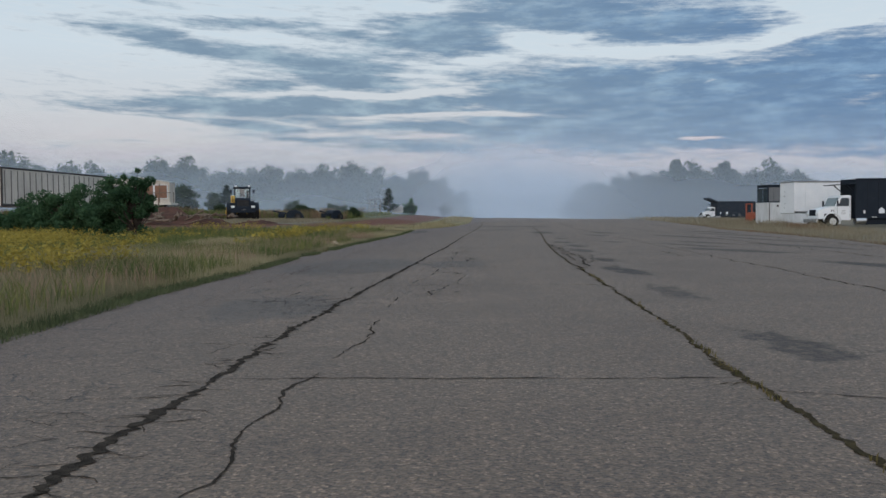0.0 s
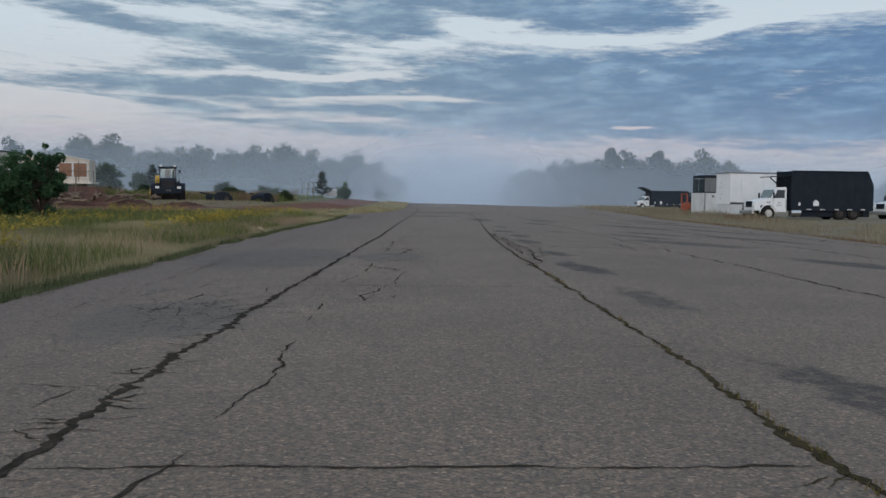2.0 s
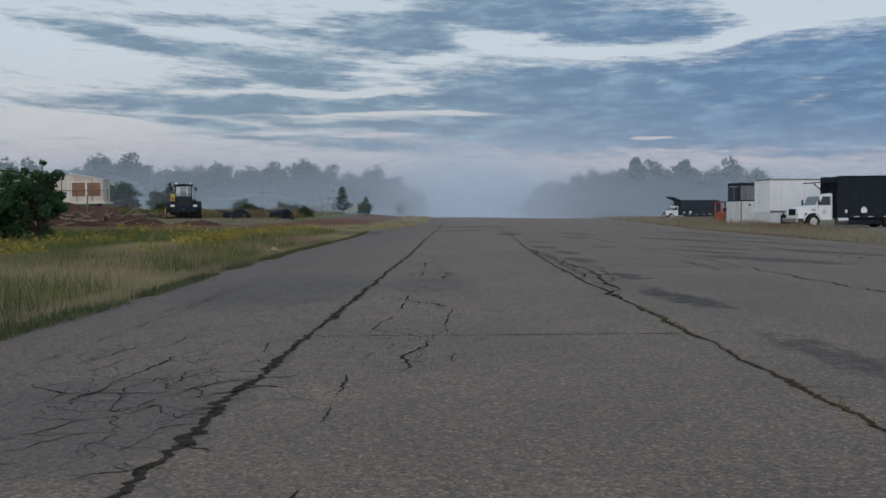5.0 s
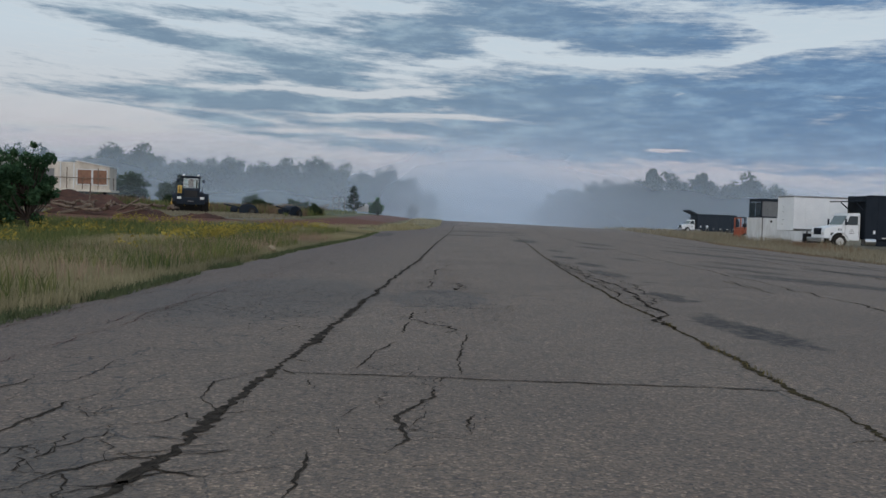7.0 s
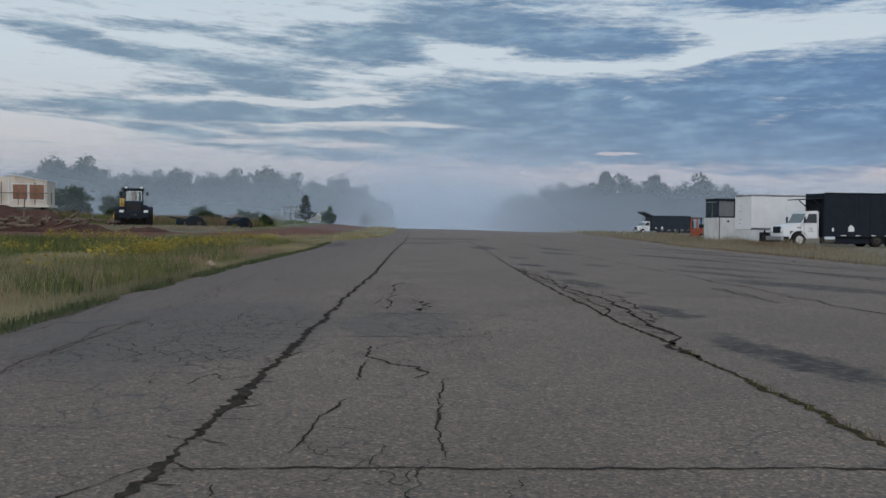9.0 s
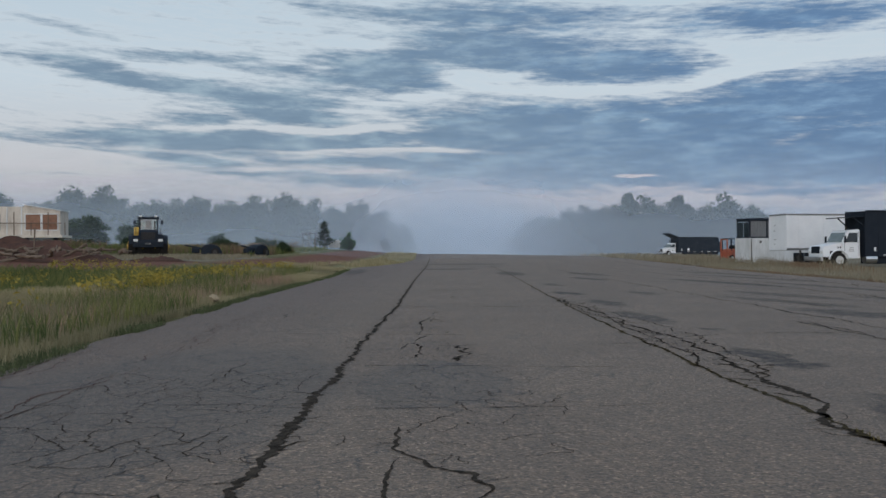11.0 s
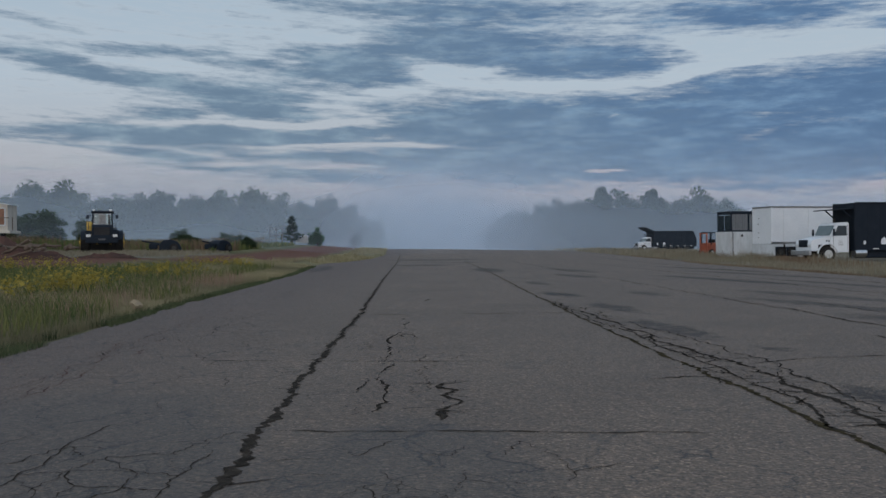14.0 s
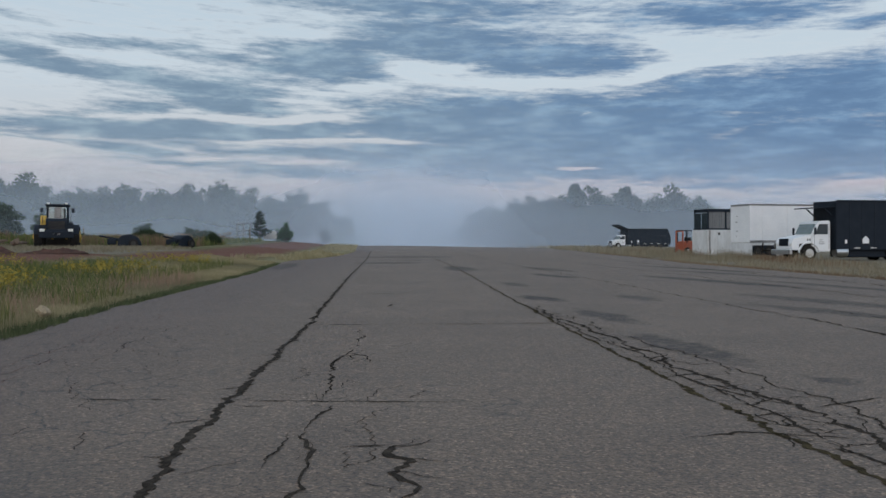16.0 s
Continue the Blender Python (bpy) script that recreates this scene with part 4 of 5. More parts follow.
def box_trailer(m, label, length, top, floor, skin, ribs, dark_top):
    """A closed trailer: front wall at local x 0, body towards minus x."""
    t = empty("box_trailer", m, label, "trailer")
    h = top - floor
    b = box(bmesh.new(), (-length / 2, 0, floor + h / 2), (length, 2.5, h), 0.03)
    body = part("body", b, skin, t)
    roof = box(bmesh.new(), (-length / 2, 0, top + 0.02), (length + 0.04, 2.56, 0.14), 0.03)
    part("top_rail", roof, dark_steel if dark_top else grey_panel, body)
    b = bmesh.new()
    for side in (-1, 1):
        box(b, (-length / 2, side * 1.26, floor + 0.08), (length, 0.05, 0.2), 0.01)
    part("bottom_rail", b, chrome if not dark_top else dark_steel, body)
    for side in (-1, 1):
        for q in range(ribs):
            x = -length * (q + 0.5) / ribs
            part("rib", box(bmesh.new(), (x, side * 1.262, floor + h / 2), (0.08 if dark_top else 0.03, 0.04, h - 0.3), 0.008), rib_tan if dark_top else skin, body)
        part("corner_post", box(bmesh.new(), (-0.06, side * 1.23, floor + h / 2), (0.16, 0.1, h), 0.02), dark_steel if dark_top else white_paint, body)
    b = bmesh.new()
    for side in (-1, 1):
        rod(b, (-2.6, side * 0.8, floor), (-2.6, side * 0.8, 0.12), 0.07)
        box(b, (-2.6, side * 0.8, 0.08), (0.3, 0.3, 0.06), 0.01)
    rod(b, (-2.6, -0.8, 0.6), (-2.6, 0.8, 0.6), 0.04)
    part("landing_gear", b, dark_steel, t)
    b = bmesh.new()
    for q in range(4):
        box(b, (0.02, -0.45 + 0.05 * (q % 2), floor + 0.3 + (0.22, 0.6, 1.3, 1.75)[q]), (0.03, 0.10 + 0.05 * (q % 3), 0.05), 0.005)
    part("hose_fittings", b, dark_steel, body)
    for side in (-1, 1):
        for x in (-length + 1.2, -length + 2.45):
            wheel(t, x, side * 0.98, 0.5, 0.5, side, rim_white)
    return t


box_trailer(set_down(27.0, 88.2, EAST, 0.0), "clean white box semi-trailer parked on its landing legs", 13.5, 4.12, 1.22, white_paint, 6, False)

# low white box with a dark louvred unit standing on it
m = set_down(27.7, 99.3, EAST)
low = empty("storage_box", m, "dirty white low steel box trailer resting on the ground", "container")
body = part("body", box(bmesh.new(), (-4.2, 0, 1.18), (8.4, 2.4, 2.34), 0.03), dirty_white, low)
for side in (-1, 1):
    part("corner_post", box(bmesh.new(), (-0.04, side * 1.17, 1.18), (0.14, 0.12, 2.36), 0.02), dirty_white, body)
    for q in range(7):
        part("seam", box(bmesh.new(), (-1.2 * (q + 0.9), side * 1.204, 1.2), (0.03, 0.03, 2.2), 0.005), dirty_white, body)
part("latch_bar", rod(bmesh.new(), (-0.25, 1.25, 0.1), (-0.25, 1.25, 2.3), 0.035), dark_steel, body)
for side in (-1, 1):
    for x in (-5.2, -6.35):
        part("wheel_arch", box(bmesh.new(), (x, side * 1.205, 0.48), (1.12, 0.03, 0.94), 0.01), black_paint, body)
        wheel(low, x, side * 1.12, 0.46, 0.26, side, dark_steel)
part("vent", box(bmesh.new(), (-1.2, 1.21, 2.0), (0.22, 0.03, 0.22), 0.02), dark_steel, body)
unit = empty("louvre_unit", m @ pose(-0.1, 0, 2.36), "dark-framed louvred unit standing on the white box", "machine")
b = bmesh.new()
for x in (-0.06, -1.85, -3.6):
    for y in (-1.1, 1.1):
        box(b, (x, y, 0.92), (0.12, 0.12, 1.84), 0.01)
for y in (-1.1, 1.1):
    for z in (0.06, 1.72):
        box(b, (-1.83, y, z), (3.66, 0.13, 0.24 if z > 1 else 0.12), 0.01)
for x in (-0.06, -3.6):
    for z in (0.06, 1.72):
        box(b, (x, 0, z), (0.13, 2.2, 0.24 if z > 1 else 0.12), 0.01)
box(b, (-1.83, 0, 1.83), (3.7, 2.34, 0.08), 0.02)
part("frame", b, black_paint, unit)
for x in (-0.95, -2.72):
    for q in range(9):
        part("slat", box(bmesh.new(), (x - 0.72 + 0.18 * q, 1.09, 0.86), (0.16, 0.04, 1.5), 0.006, Matrix.Rotation(0.15, 4, "Z")), grey_panel, unit)
for y in (-0.55, 0.55):
    part("end_panel", box(bmesh.new(), (-0.05, y, 0.8), (0.05, 0.96, 1.4), 0.01), dark_glass, unit)


def forklift(m):
    t = empty("lift_truck", m, "orange lift truck with an open black cage", "machine")
    b = prism(bmesh.new(), [(-1.2, 0.35), (-1.2, 1.2), (-0.9, 1.35), (0.4, 1.3), (0.6, 1.0), (0.75, 0.35)], -0.65, 0.65, 0.05)
    part("body", b, orange_paint, t)
    b = bmesh.new()
    for x in (-1.0, 0.5):
        for y in (-0.58, 0.58):
            rod(b, (x, y, 1.1), (x * 0.9, y, 2.35), 0.05)
    box(b, (-0.22, 0, 2.38), (1.6, 1.3, 0.1), 0.02)
    part("cage", b, black_paint, t)
    b = bmesh.new()
    for y in (-0.4, 0.4):
        box(b, (0.95, y, 1.2), (0.12, 0.12, 2.3), 0.01)
    for z in (0.3, 1.2, 2.3):
        box(b, (0.95, 0, z), (0.1, 0.9, 0.1), 0.01)
    part("mast", b, orange_paint, t)
    part("seat", box(bmesh.new(), (-0.4, 0, 1.5), (0.5, 0.5, 0.4), 0.06), black_rubber, t)
    for x in (-0.85, 0.5):
        for side in (-1, 1):
            wheel(t, x, side * 0.62, 0.34, 0.24, side, rim_white)
    return t


forklift(set_down(29.6, 109.0, 215, 0.0))

# ---- wheel loader on the west side, its rear towards the runway ----


def wheel_loader(m):
    t = empty("wheel_loader", m, "black and yellow wheel loader parked on gravel", "loader")
    b = box(bmesh.new(), (0.2, 0, 1.02), (0.8, 2.35, 0.62), 0.08)
    box(b, (0.02, 0, 0.95), (0.5, 1.6, 0.5), 0.06)
    part("counterweight", b, black_paint, t)
    b = prism(bmesh.new(), [(0.1, 1.3), (0.12, 1.95), (0.3, 2.12), (2.0, 2.2), (2.0, 1.1), (0.4, 1.1)], -0.72, 0.72, 0.05)
    hood = part("engine_hood", b, black_paint, t)
    b = bmesh.new()
    for q in range(8):
        box(b, (0.095, 0, 1.38 + 0.075 * q), (0.03, 1.1, 0.035))
    part("grille", b, dark_steel, hood)
    part("side_panel", prism(bmesh.new(), [(0.5, 1.3), (0.5, 2.0), (0.8, 2.35), (2.0, 2.4), (2.0, 1.2)], 0.74, 1.1, 0.04), yellow_paint, t, "bright yellow painted side panel")
    part("side_panel", prism(bmesh.new(), [(0.7, 1.3), (0.7, 1.75), (2.0, 1.9), (2.0, 1.2)], -1.1, -0.74, 0.04), black_paint, t)
    b = bmesh.new()
    for x in (2.05, 3.45):
        for y in (-0.72, 0.72):
            rod(b, (x, y, 1.9), (x * 0.98, y * 0.96, 3.12), 0.055)
    box(b, (2.72, 0, 1.95), (1.5, 1.55, 0.5), 0.04)
    cab = part("cab", b, black_paint, t)
    part("roof", box(bmesh.new(), (2.72, 0, 3.17), (1.75, 1.7, 0.16), 0.05), black_paint, cab)
    part("rear_window", box(bmesh.new(), (2.03, 0, 2.62), (0.02, 1.34, 0.86)), pane_glass, cab)
    part("front_window", box(bmesh.new(), (3.42, 0, 2.62), (0.02, 1.34, 0.86)), pane_glass, cab)
    b = box(bmesh.new(), (2.75, 0, 2.35), (0.45, 0.5, 0.2), 0.05)
    box(b, (2.55, 0, 2.7), (0.14, 0.46, 0.65), 0.05)
    part("seat", b, black_rubber, cab)
    for side in (-1, 1):
        b = rod(bmesh.new(), (2.1, side * 0.72, 2.95), (2.0, side * 1.05, 2.9), 0.02)
        box(b, (2.0, side * 1.08, 2.8), (0.06, 0.2, 0.32), 0.02)
        part("mirror", b, black_paint, cab)
        part("tail_light", box(bmesh.new(), (-0.2, side * 0.95, 1.28), (0.08, 0.34, 0.2), 0.02), lens_white, t)
        b = bmesh.new()
        ring = [(0.95 + math.cos(a) * 0.92, 0.8 + math.sin(a) * 0.92) for a in np.linspace(0.3, math.pi - 0.2, 10)]
        prism(b, ring + [(0.95 + (x - 0.95) * 0.92, 0.8 + (z - 0.8) * 0.92) for x, z in ring[::-1]], side * 0.95, side * 1.5)
        part("fender", b, black_paint, t)
        for x in (0.95, 4.2):
            wheel(t, x, side * 1.22, 0.8, 0.62, side, yellow_paint, True)
    for side in (-1, 1):
        part("work_light", box(bmesh.new(), (1.86, side * 0.62, 3.30), (0.12, 0.2, 0.14), 0.02), lens_white, cab)
        part("step", box(bmesh.new(), (1.9, side * 1.05, 0.75), (0.5, 0.25, 0.06), 0.01), dark_steel, t)
        part("hand_rail", rod(bmesh.new(), (0.4, side * 0.95, 1.75), (0.4, side * 0.95, 2.3), 0.025), dark_steel, t)
        part("tail_bracket", box(bmesh.new(), (0.0, side * 0.95, 1.52), (0.14, 0.5, 0.3), 0.03), black_paint, t)
    part("licence_board", box(bmesh.new(), (-0.215, 0, 1.0), (0.03, 0.5, 0.14), 0.006), grey_panel, t)
    b = rod(bmesh.new(), (1.5, -0.5, 2.1), (1.5, -0.5, 2.9), 0.06)
    part("exhaust", b, dark_steel, t)
    b = bmesh.new()
    for side in (-1, 1):
        prism(b, [(3.5, 1.9), (3.8, 2.1), (5.9, 0.9), (5.8, 0.6), (5.4, 0.7)], side * 0.5 - 0.08, side * 0.5 + 0.08, 0.02)
    part("lift_arm", b, yellow_paint, t)
    b = prism(bmesh.new(), [(5.7, 0.15), (7.0, 0.12), (7.0, 0.16), (6.0, 0.35), (5.85, 0.8), (6.2, 1.25), (6.1, 1.3), (5.6, 0.9)], -1.45, 1.45, 0.01)
    part("bucket", b, dark_steel, t)
    return t


def pane_material():
    m = bpy.data.materials.new("pane_glass")
    m.use_nodes = True
    t = m.node_tree
    t.nodes.remove(t.nodes["Principled BSDF"])
    tp, gl, ms = t.nodes.new("ShaderNodeBsdfTransparent"), t.nodes.new("ShaderNodeBsdfGlossy"), t.nodes.new("ShaderNodeMixShader")
    tp.inputs[0].default_value = (0.86, 0.93, 0.92, 1)
    gl.inputs["Roughness"].default_value = 0.05
    ms.inputs[0].default_value = 0.12
    link(t, tp.outputs[0], ms.inputs[1])
    link(t, gl.outputs[0], ms.inputs[2])
    link(t, ms.outputs[0], t.nodes["Material Output"].inputs[0])
    return m


pane_glass = pane_material()
wheel_loader(set_down(-26.0, 90.2, 108, 0.05) @ Matrix.Scale(1.06, 4))

# ---- west side: ribbed trailer, site cabin, debris ----
box_trailer(set_down(-36.6, 63.2, -92, 0.25), "weathered beige ribbed trailer with a dark top rail", 16.0, 4.0, 1.25, cream_metal, 20, True)


cream_wall = material("cream_wall", (0.66, 0.61, 0.53), 0.75, (0.40, 0.34, 0.28), 1.6, 0.1, stretch=(1, 1, 0.4))


def site_cabin(m):
    """A raised site cabin: higher front bay, lower end bay with two boarded openings, and a rail along its deck."""
    t = empty("site_cabin", m, "cream site cabin on a deck, rust-brown boarded openings", "cabin")
    b = box(bmesh.new(), (-3.4, 0, 0), (10.0, 3.0, 0.22), 0.02)
    part("deck", b, cream_metal, t)
    b = box(bmesh.new(), (-4.9, 0.2, 1.35), (6.4, 2.5, 2.5), 0.03)
    part("wall", b, cream_wall, t)
    b = prism(bmesh.new(), [(-1.72, 0.1), (-1.72, 2.72), (1.3, 2.2), (1.3, 0.1)], -1.05, 1.45, 0.02)
    end = part("end_wall", b, cream_wall, t)
    b = prism(bmesh.new(), [(-1.8, 2.73), (-1.8, 2.81), (1.42, 2.28), (1.42, 2.2)], -1.15, 1.55, 0.01)
    part("roof", b, dirty_white, t)
    for x in (-0.95, 0.45):
        part("board", box(bmesh.new(), (x, -1.06, 1.25), (1.2, 0.05, 1.35), 0.01), rust_panel, end, "rust-brown boarded opening")
        b = bmesh.new()
        for dx_ in (-0.66, 0.66):
            box(b, (x + dx_, -1.08, 1.25), (0.09, 0.07, 1.5), 0.01)
        for dz_ in (-0.7, 0.7):
            box(b, (x, -1.08, 1.25 + dz_), (1.4, 0.07, 0.09), 0.01)
        part("opening_frame", b, dirty_white, end)
    for x in (-6.9, -5.6, -3.1, -1.9):
        part("wall_stud", box(bmesh.new(), (x, -1.08, 1.35), (0.1, 0.06, 2.4), 0.01), dirty_white, end)
    part("board", box(bmesh.new(), (-4.2, -1.06, 1.2), (1.1, 0.05, 1.5), 0.01), grey_panel, end, "grey boarded opening")
    for q in range(8):
        part("rail_post", rod(bmesh.new(), (-8.0 + 1.4 * q, -1.45, 0.1), (-8.0 + 1.4 * q, -1.45, 1.2 if q % 2 else 2.1), 0.04), old_wood, t)
    part("hand_rail", rod(bmesh.new(), (-8.0, -1.45, 1.15), (1.5, -1.45, 1.15), 0.035), old_wood, t)
    for x in (-7, -4, -1.5, 0.9):
        part("deck_leg", box(bmesh.new(), (x, -0.9, -0.7), (0.3, 0.3, 1.3), 0.02), black_paint, t)
    return t


site_cabin(set_down(-35.6, 92.5, 8, 1.45))


def heap_mesh(seed, rx, ry, h, n=26):
    b = bmesh.new()
    bmesh.ops.create_grid(b, x_segments=n, y_segments=n, size=1.0)
    for v in b.verts:
        x, y = v.co.x, v.co.y
        d = max(0.0, 1 - (x * x + y * y))
        k = h * d ** 0.8 * (0.6 + 0.9 * noise.noise((x * 2.2 + seed, y * 2.2, 1))) + 0.16 * noise.noise((x * 9 + seed, y * 9, 3)) * d
        v.co = Vector((x * rx, y * ry, max(-0.05, k) - 0.02))
    return b


for k, (x, y, rx, ry, h) in enumerate([(-23.5, 70.5, 2.6, 1.6, 0.9), (-27.5, 71.5, 3.0, 1.6, 0.6), (-32.0, 78.5, 5.5, 2.4, 1.9), (-38.0, 79.5, 5.0, 2.4, 1.7), (-19.5, 72.5, 1.8, 1.2, 0.35)]):
    ob = part("soil_mound", heap_mesh(k * 3.7, rx, ry, h), red_soil)
    ob.matrix_world = set_down(x, y, 10 * k)
    tagged(ob, "mound of red-brown soil at the field track", "soil mound", "soil mounds")


def log_mesh(length, r, seed):
    b = bmesh.new()
    rr = random.Random(seed)
    rings = []
    for q in range(7):
        x = length * (q / 6 - 0.5)
        cy, cz = 0.06 * rr.uniform(-1, 1), 0.05 * rr.uniform(-1, 1)
        rings.append([b.verts.new((x, cy + r * (1 - 0.05 * q) * math.cos(a) * rr.uniform(0.9, 1.1), cz + r * (1 - 0.05 * q) * math.sin(a))) for a in np.linspace(0, 2 * math.pi, 9)[:-1]])
    for p, q in zip(rings, rings[1:]):
        for k in range(8):
            b.faces.new((p[k], p[(k + 1) % 8], q[(k + 1) % 8], q[k]))
    b.faces.new(rings[0][::-1])
    b.faces.new(rings[-1])
    return b


rr = random.Random(5)
log = part("log", log_mesh(2.4, 0.085, 1), old_wood)
log.matrix_world = set_down(-22.3, 69.6, 30, 0.75)
tagged(log, "grey weathered log on the debris heap", "log", "debris logs")
for k in range(44):
    x, y = rr.uniform(-31, -20.5), rr.uniform(68.8, 73)
    if k > 28:
        x, y = rr.uniform(-40, -29), rr.uniform(75.8, 78)
    copy_thing(log, set_down(x, y, rr.uniform(0, 180), rr.uniform(0.2, 0.75)) @ pose(0, 0, 0, 0, rr.uniform(-28, 28), 0) @ Matrix.Diagonal((rr.uniform(0.25, 1.1), *(rr.uniform(0.6, 1.7),) * 2, 1)))


def implement(m, label):
    """A low dark farm implement: rounded tank on a frame with a drawbar and two wheels."""
    t = empty("implement", m, label, "implement", "dark implements")
    b = prism(bmesh.new(), [(-0.9, 0.05), (-0.85, 0.75), (-0.55, 1.02), (0.1, 1.1), (0.65, 0.9), (0.95, 0.45), (1.0, 0.05)], -0.6, 0.6, 0.12)
    part("hull", b, black_paint, t)
    b = rod(bmesh.new(), (-0.6, -0.2, 0.6), (-1.5, -0.1, 0.82), 0.12, 0.09)
    rod(b, (-1.5, -0.1, 0.82), (-2.3, 0, 0.98), 0.07)
    box(b, (-1.35, 0, 0.5), (0.7, 0.7, 0.5), 0.12)
    part("drawbar", b, black_paint, t)
    for side in (-1, 1):
        wheel(t, 0.35, side * 0.72, 0.36, 0.2, side, dark_steel)
    return t


implement(set_down(-21.9, 95.0, 15), "dark hulled implement with raised drawbar on gravel")
implement(set_down(-18.6, 99.5, 60), "dark hulled implement resting in tall grass")

# stake and sign behind the track, pale stone in the verge
stake = part("stake", box(bmesh.new(), (0, 0, 1.1), (0.09, 0.06, 2.2), 0.01), old_wood)
stake.matrix_world = set_down(-28.5, 74.5, 5) @ pose(0, 0, 0, 0, 3, 0)
tagged(stake, "thin grey wooden stake standing in soil", "stake")
b = bmesh.new()
bmesh.ops.create_icosphere(b, subdivisions=3, radius=0.10)
for v in b.verts:
    v.co *= 1 + 0.6 * noise.noise(v.co * 9) + 0.25 * noise.noise(v.co * 23)
    v.co.z *= 0.8
stone = part("stone", b, pale_stone)
stone.matrix_world = set_down(-5.5, 34.0, 20, 0.22)
tagged(stone, "pale rounded stone in the dry verge", "stone")

# scrap by the small pine: pale block, bent frame, leaning posts, heap of planks
b = prism(bmesh.new(), [(-0.9, 0), (-1.0, 0.7), (-0.3, 1.0), (0.6, 1.25), (1.0, 0.9), (0.95, 0)], -0.5, 0.5, 0.08)
block = part("tarpaulin", b, dirty_white)
block.matrix_world = set_down(-18.0, 151.5, 10, 0.35)
tagged(block, "pale crumpled tarpaulin bundle beside the small pine", "tarpaulin")
rack = empty("metal_rack", set_down(-21.7, 150.5, 8), "thin grey open metal rack standing in tall weeds", "rack")
for x in (-0.9, 0.0, 0.9):
    part("upright", rod(bmesh.new(), (x, 0, 0), (x * 1.05, 0, 2.5), 0.07), grey_panel, rack)
for z in (1.4, 2.4):
    part("crossbar", rod(bmesh.new(), (-1.0, 0, z), (1.0, 0, z + 0.12), 0.06), grey_panel, rack)
for x, y, h, lean in ((-20.4, 147.5, 1.7, 2), (-24.6, 139.0, 1.9, -4), (-33.5, 118.0, 1.6, 5)):
    post = part("post", rod(bmesh.new(), (0, 0, 0), (0, 0, h), 0.07, 0.055, 8), old_wood)
    post.matrix_world = set_down(x, y, 0) @ pose(0, 0, 0, 0, lean, 0)
    tagged(post, "short grey wooden post leaning in tall weeds", "post", "field posts")
pr = random.Random(77)
for k in range(16):
    plank = part("plank", box(bmesh.new(), (0, 0, 0), (pr.uniform(1.8, 4.0), 0.22, 0.07), 0.01), old_wood)
    plank.matrix_world = set_down(-24.0 + pr.uniform(-3.2, 3.0), 138.0 + pr.uniform(-1.2, 1.2), pr.uniform(-35, 35), 0.35 + 0.05 * k) @ pose(0, 0, 0, pr.uniform(-15, 15), pr.uniform(-14, 14), 0)
    tagged(plank, "weathered grey plank on a loose scrap heap", "plank", "scrap planks")

# ---- plants ----


def leaf_cloud(centres, count, size, seed, squash=0.8):
    """Many small bent leaves strewn through the outer shells of round lobes."""
    r = np.random.default_rng(seed)
    c = np.array([q[:3] for q in centres])
    rad = np.array([q[3] for q in centres])
    pick = r.choice(len(c), count, p=rad ** 2 / (rad ** 2).sum())
    d = r.normal(size=(count, 3))
    d /= np.linalg.norm(d, axis=1)[:, None]
    shell = r.uniform(0.3, 1.3, count) ** 0.7
    p = c[pick] + d * (rad[pick] * shell)[:, None] * np.array([1, 1, squash])
    u = r.normal(size=(count, 3)) + d * 0.4
    u /= np.linalg.norm(u, axis=1)[:, None]
    v = np.cross(u, r.normal(size=(count, 3)))
    v /= np.linalg.norm(v, axis=1)[:, None]
    s = size * r.uniform(0.5, 1.3, count)[:, None]
    verts = np.stack([p - u * s, p + v * s * 0.5, p + u * s, p - v * s * 0.5], 1).reshape(-1, 3)
    faces = np.arange(count * 4).reshape(-1, 4)
    return verts.tolist(), faces.tolist()


def limbs(bm, base, lobes, r0, seed):
    """A tapered, slightly bent trunk and a limb to each lobe."""
    r = random.Random(seed)
    top = max(z for _, _, z, _ in lobes) * 0.72
    pts = [Vector((0, 0, 0))]
    for k in range(1, 5):
        pts.append(Vector((r.uniform(-0.15, 0.15) * k * base, r.uniform(-0.15, 0.15) * k * base, top * k / 4)))
    for k in range(4):
        rod(bm, pts[k], pts[k + 1], r0 * (1 - 0.2 * k), r0 * (0.8 - 0.2 * k), 8)
    for x, y, z, rad in lobes:
        k = min(3, max(1, int(z / top * 2.4)))
        a, b = pts[k], Vector((x, y, z))
        mid = (a + b) / 2 + Vector((0, 0, -0.08 * (b - a).length))
        rod(bm, a, mid, r0 * 0.42, r0 * 0.28, 6)
        rod(bm, mid, b, r0 * 0.28, r0 * 0.08, 6)


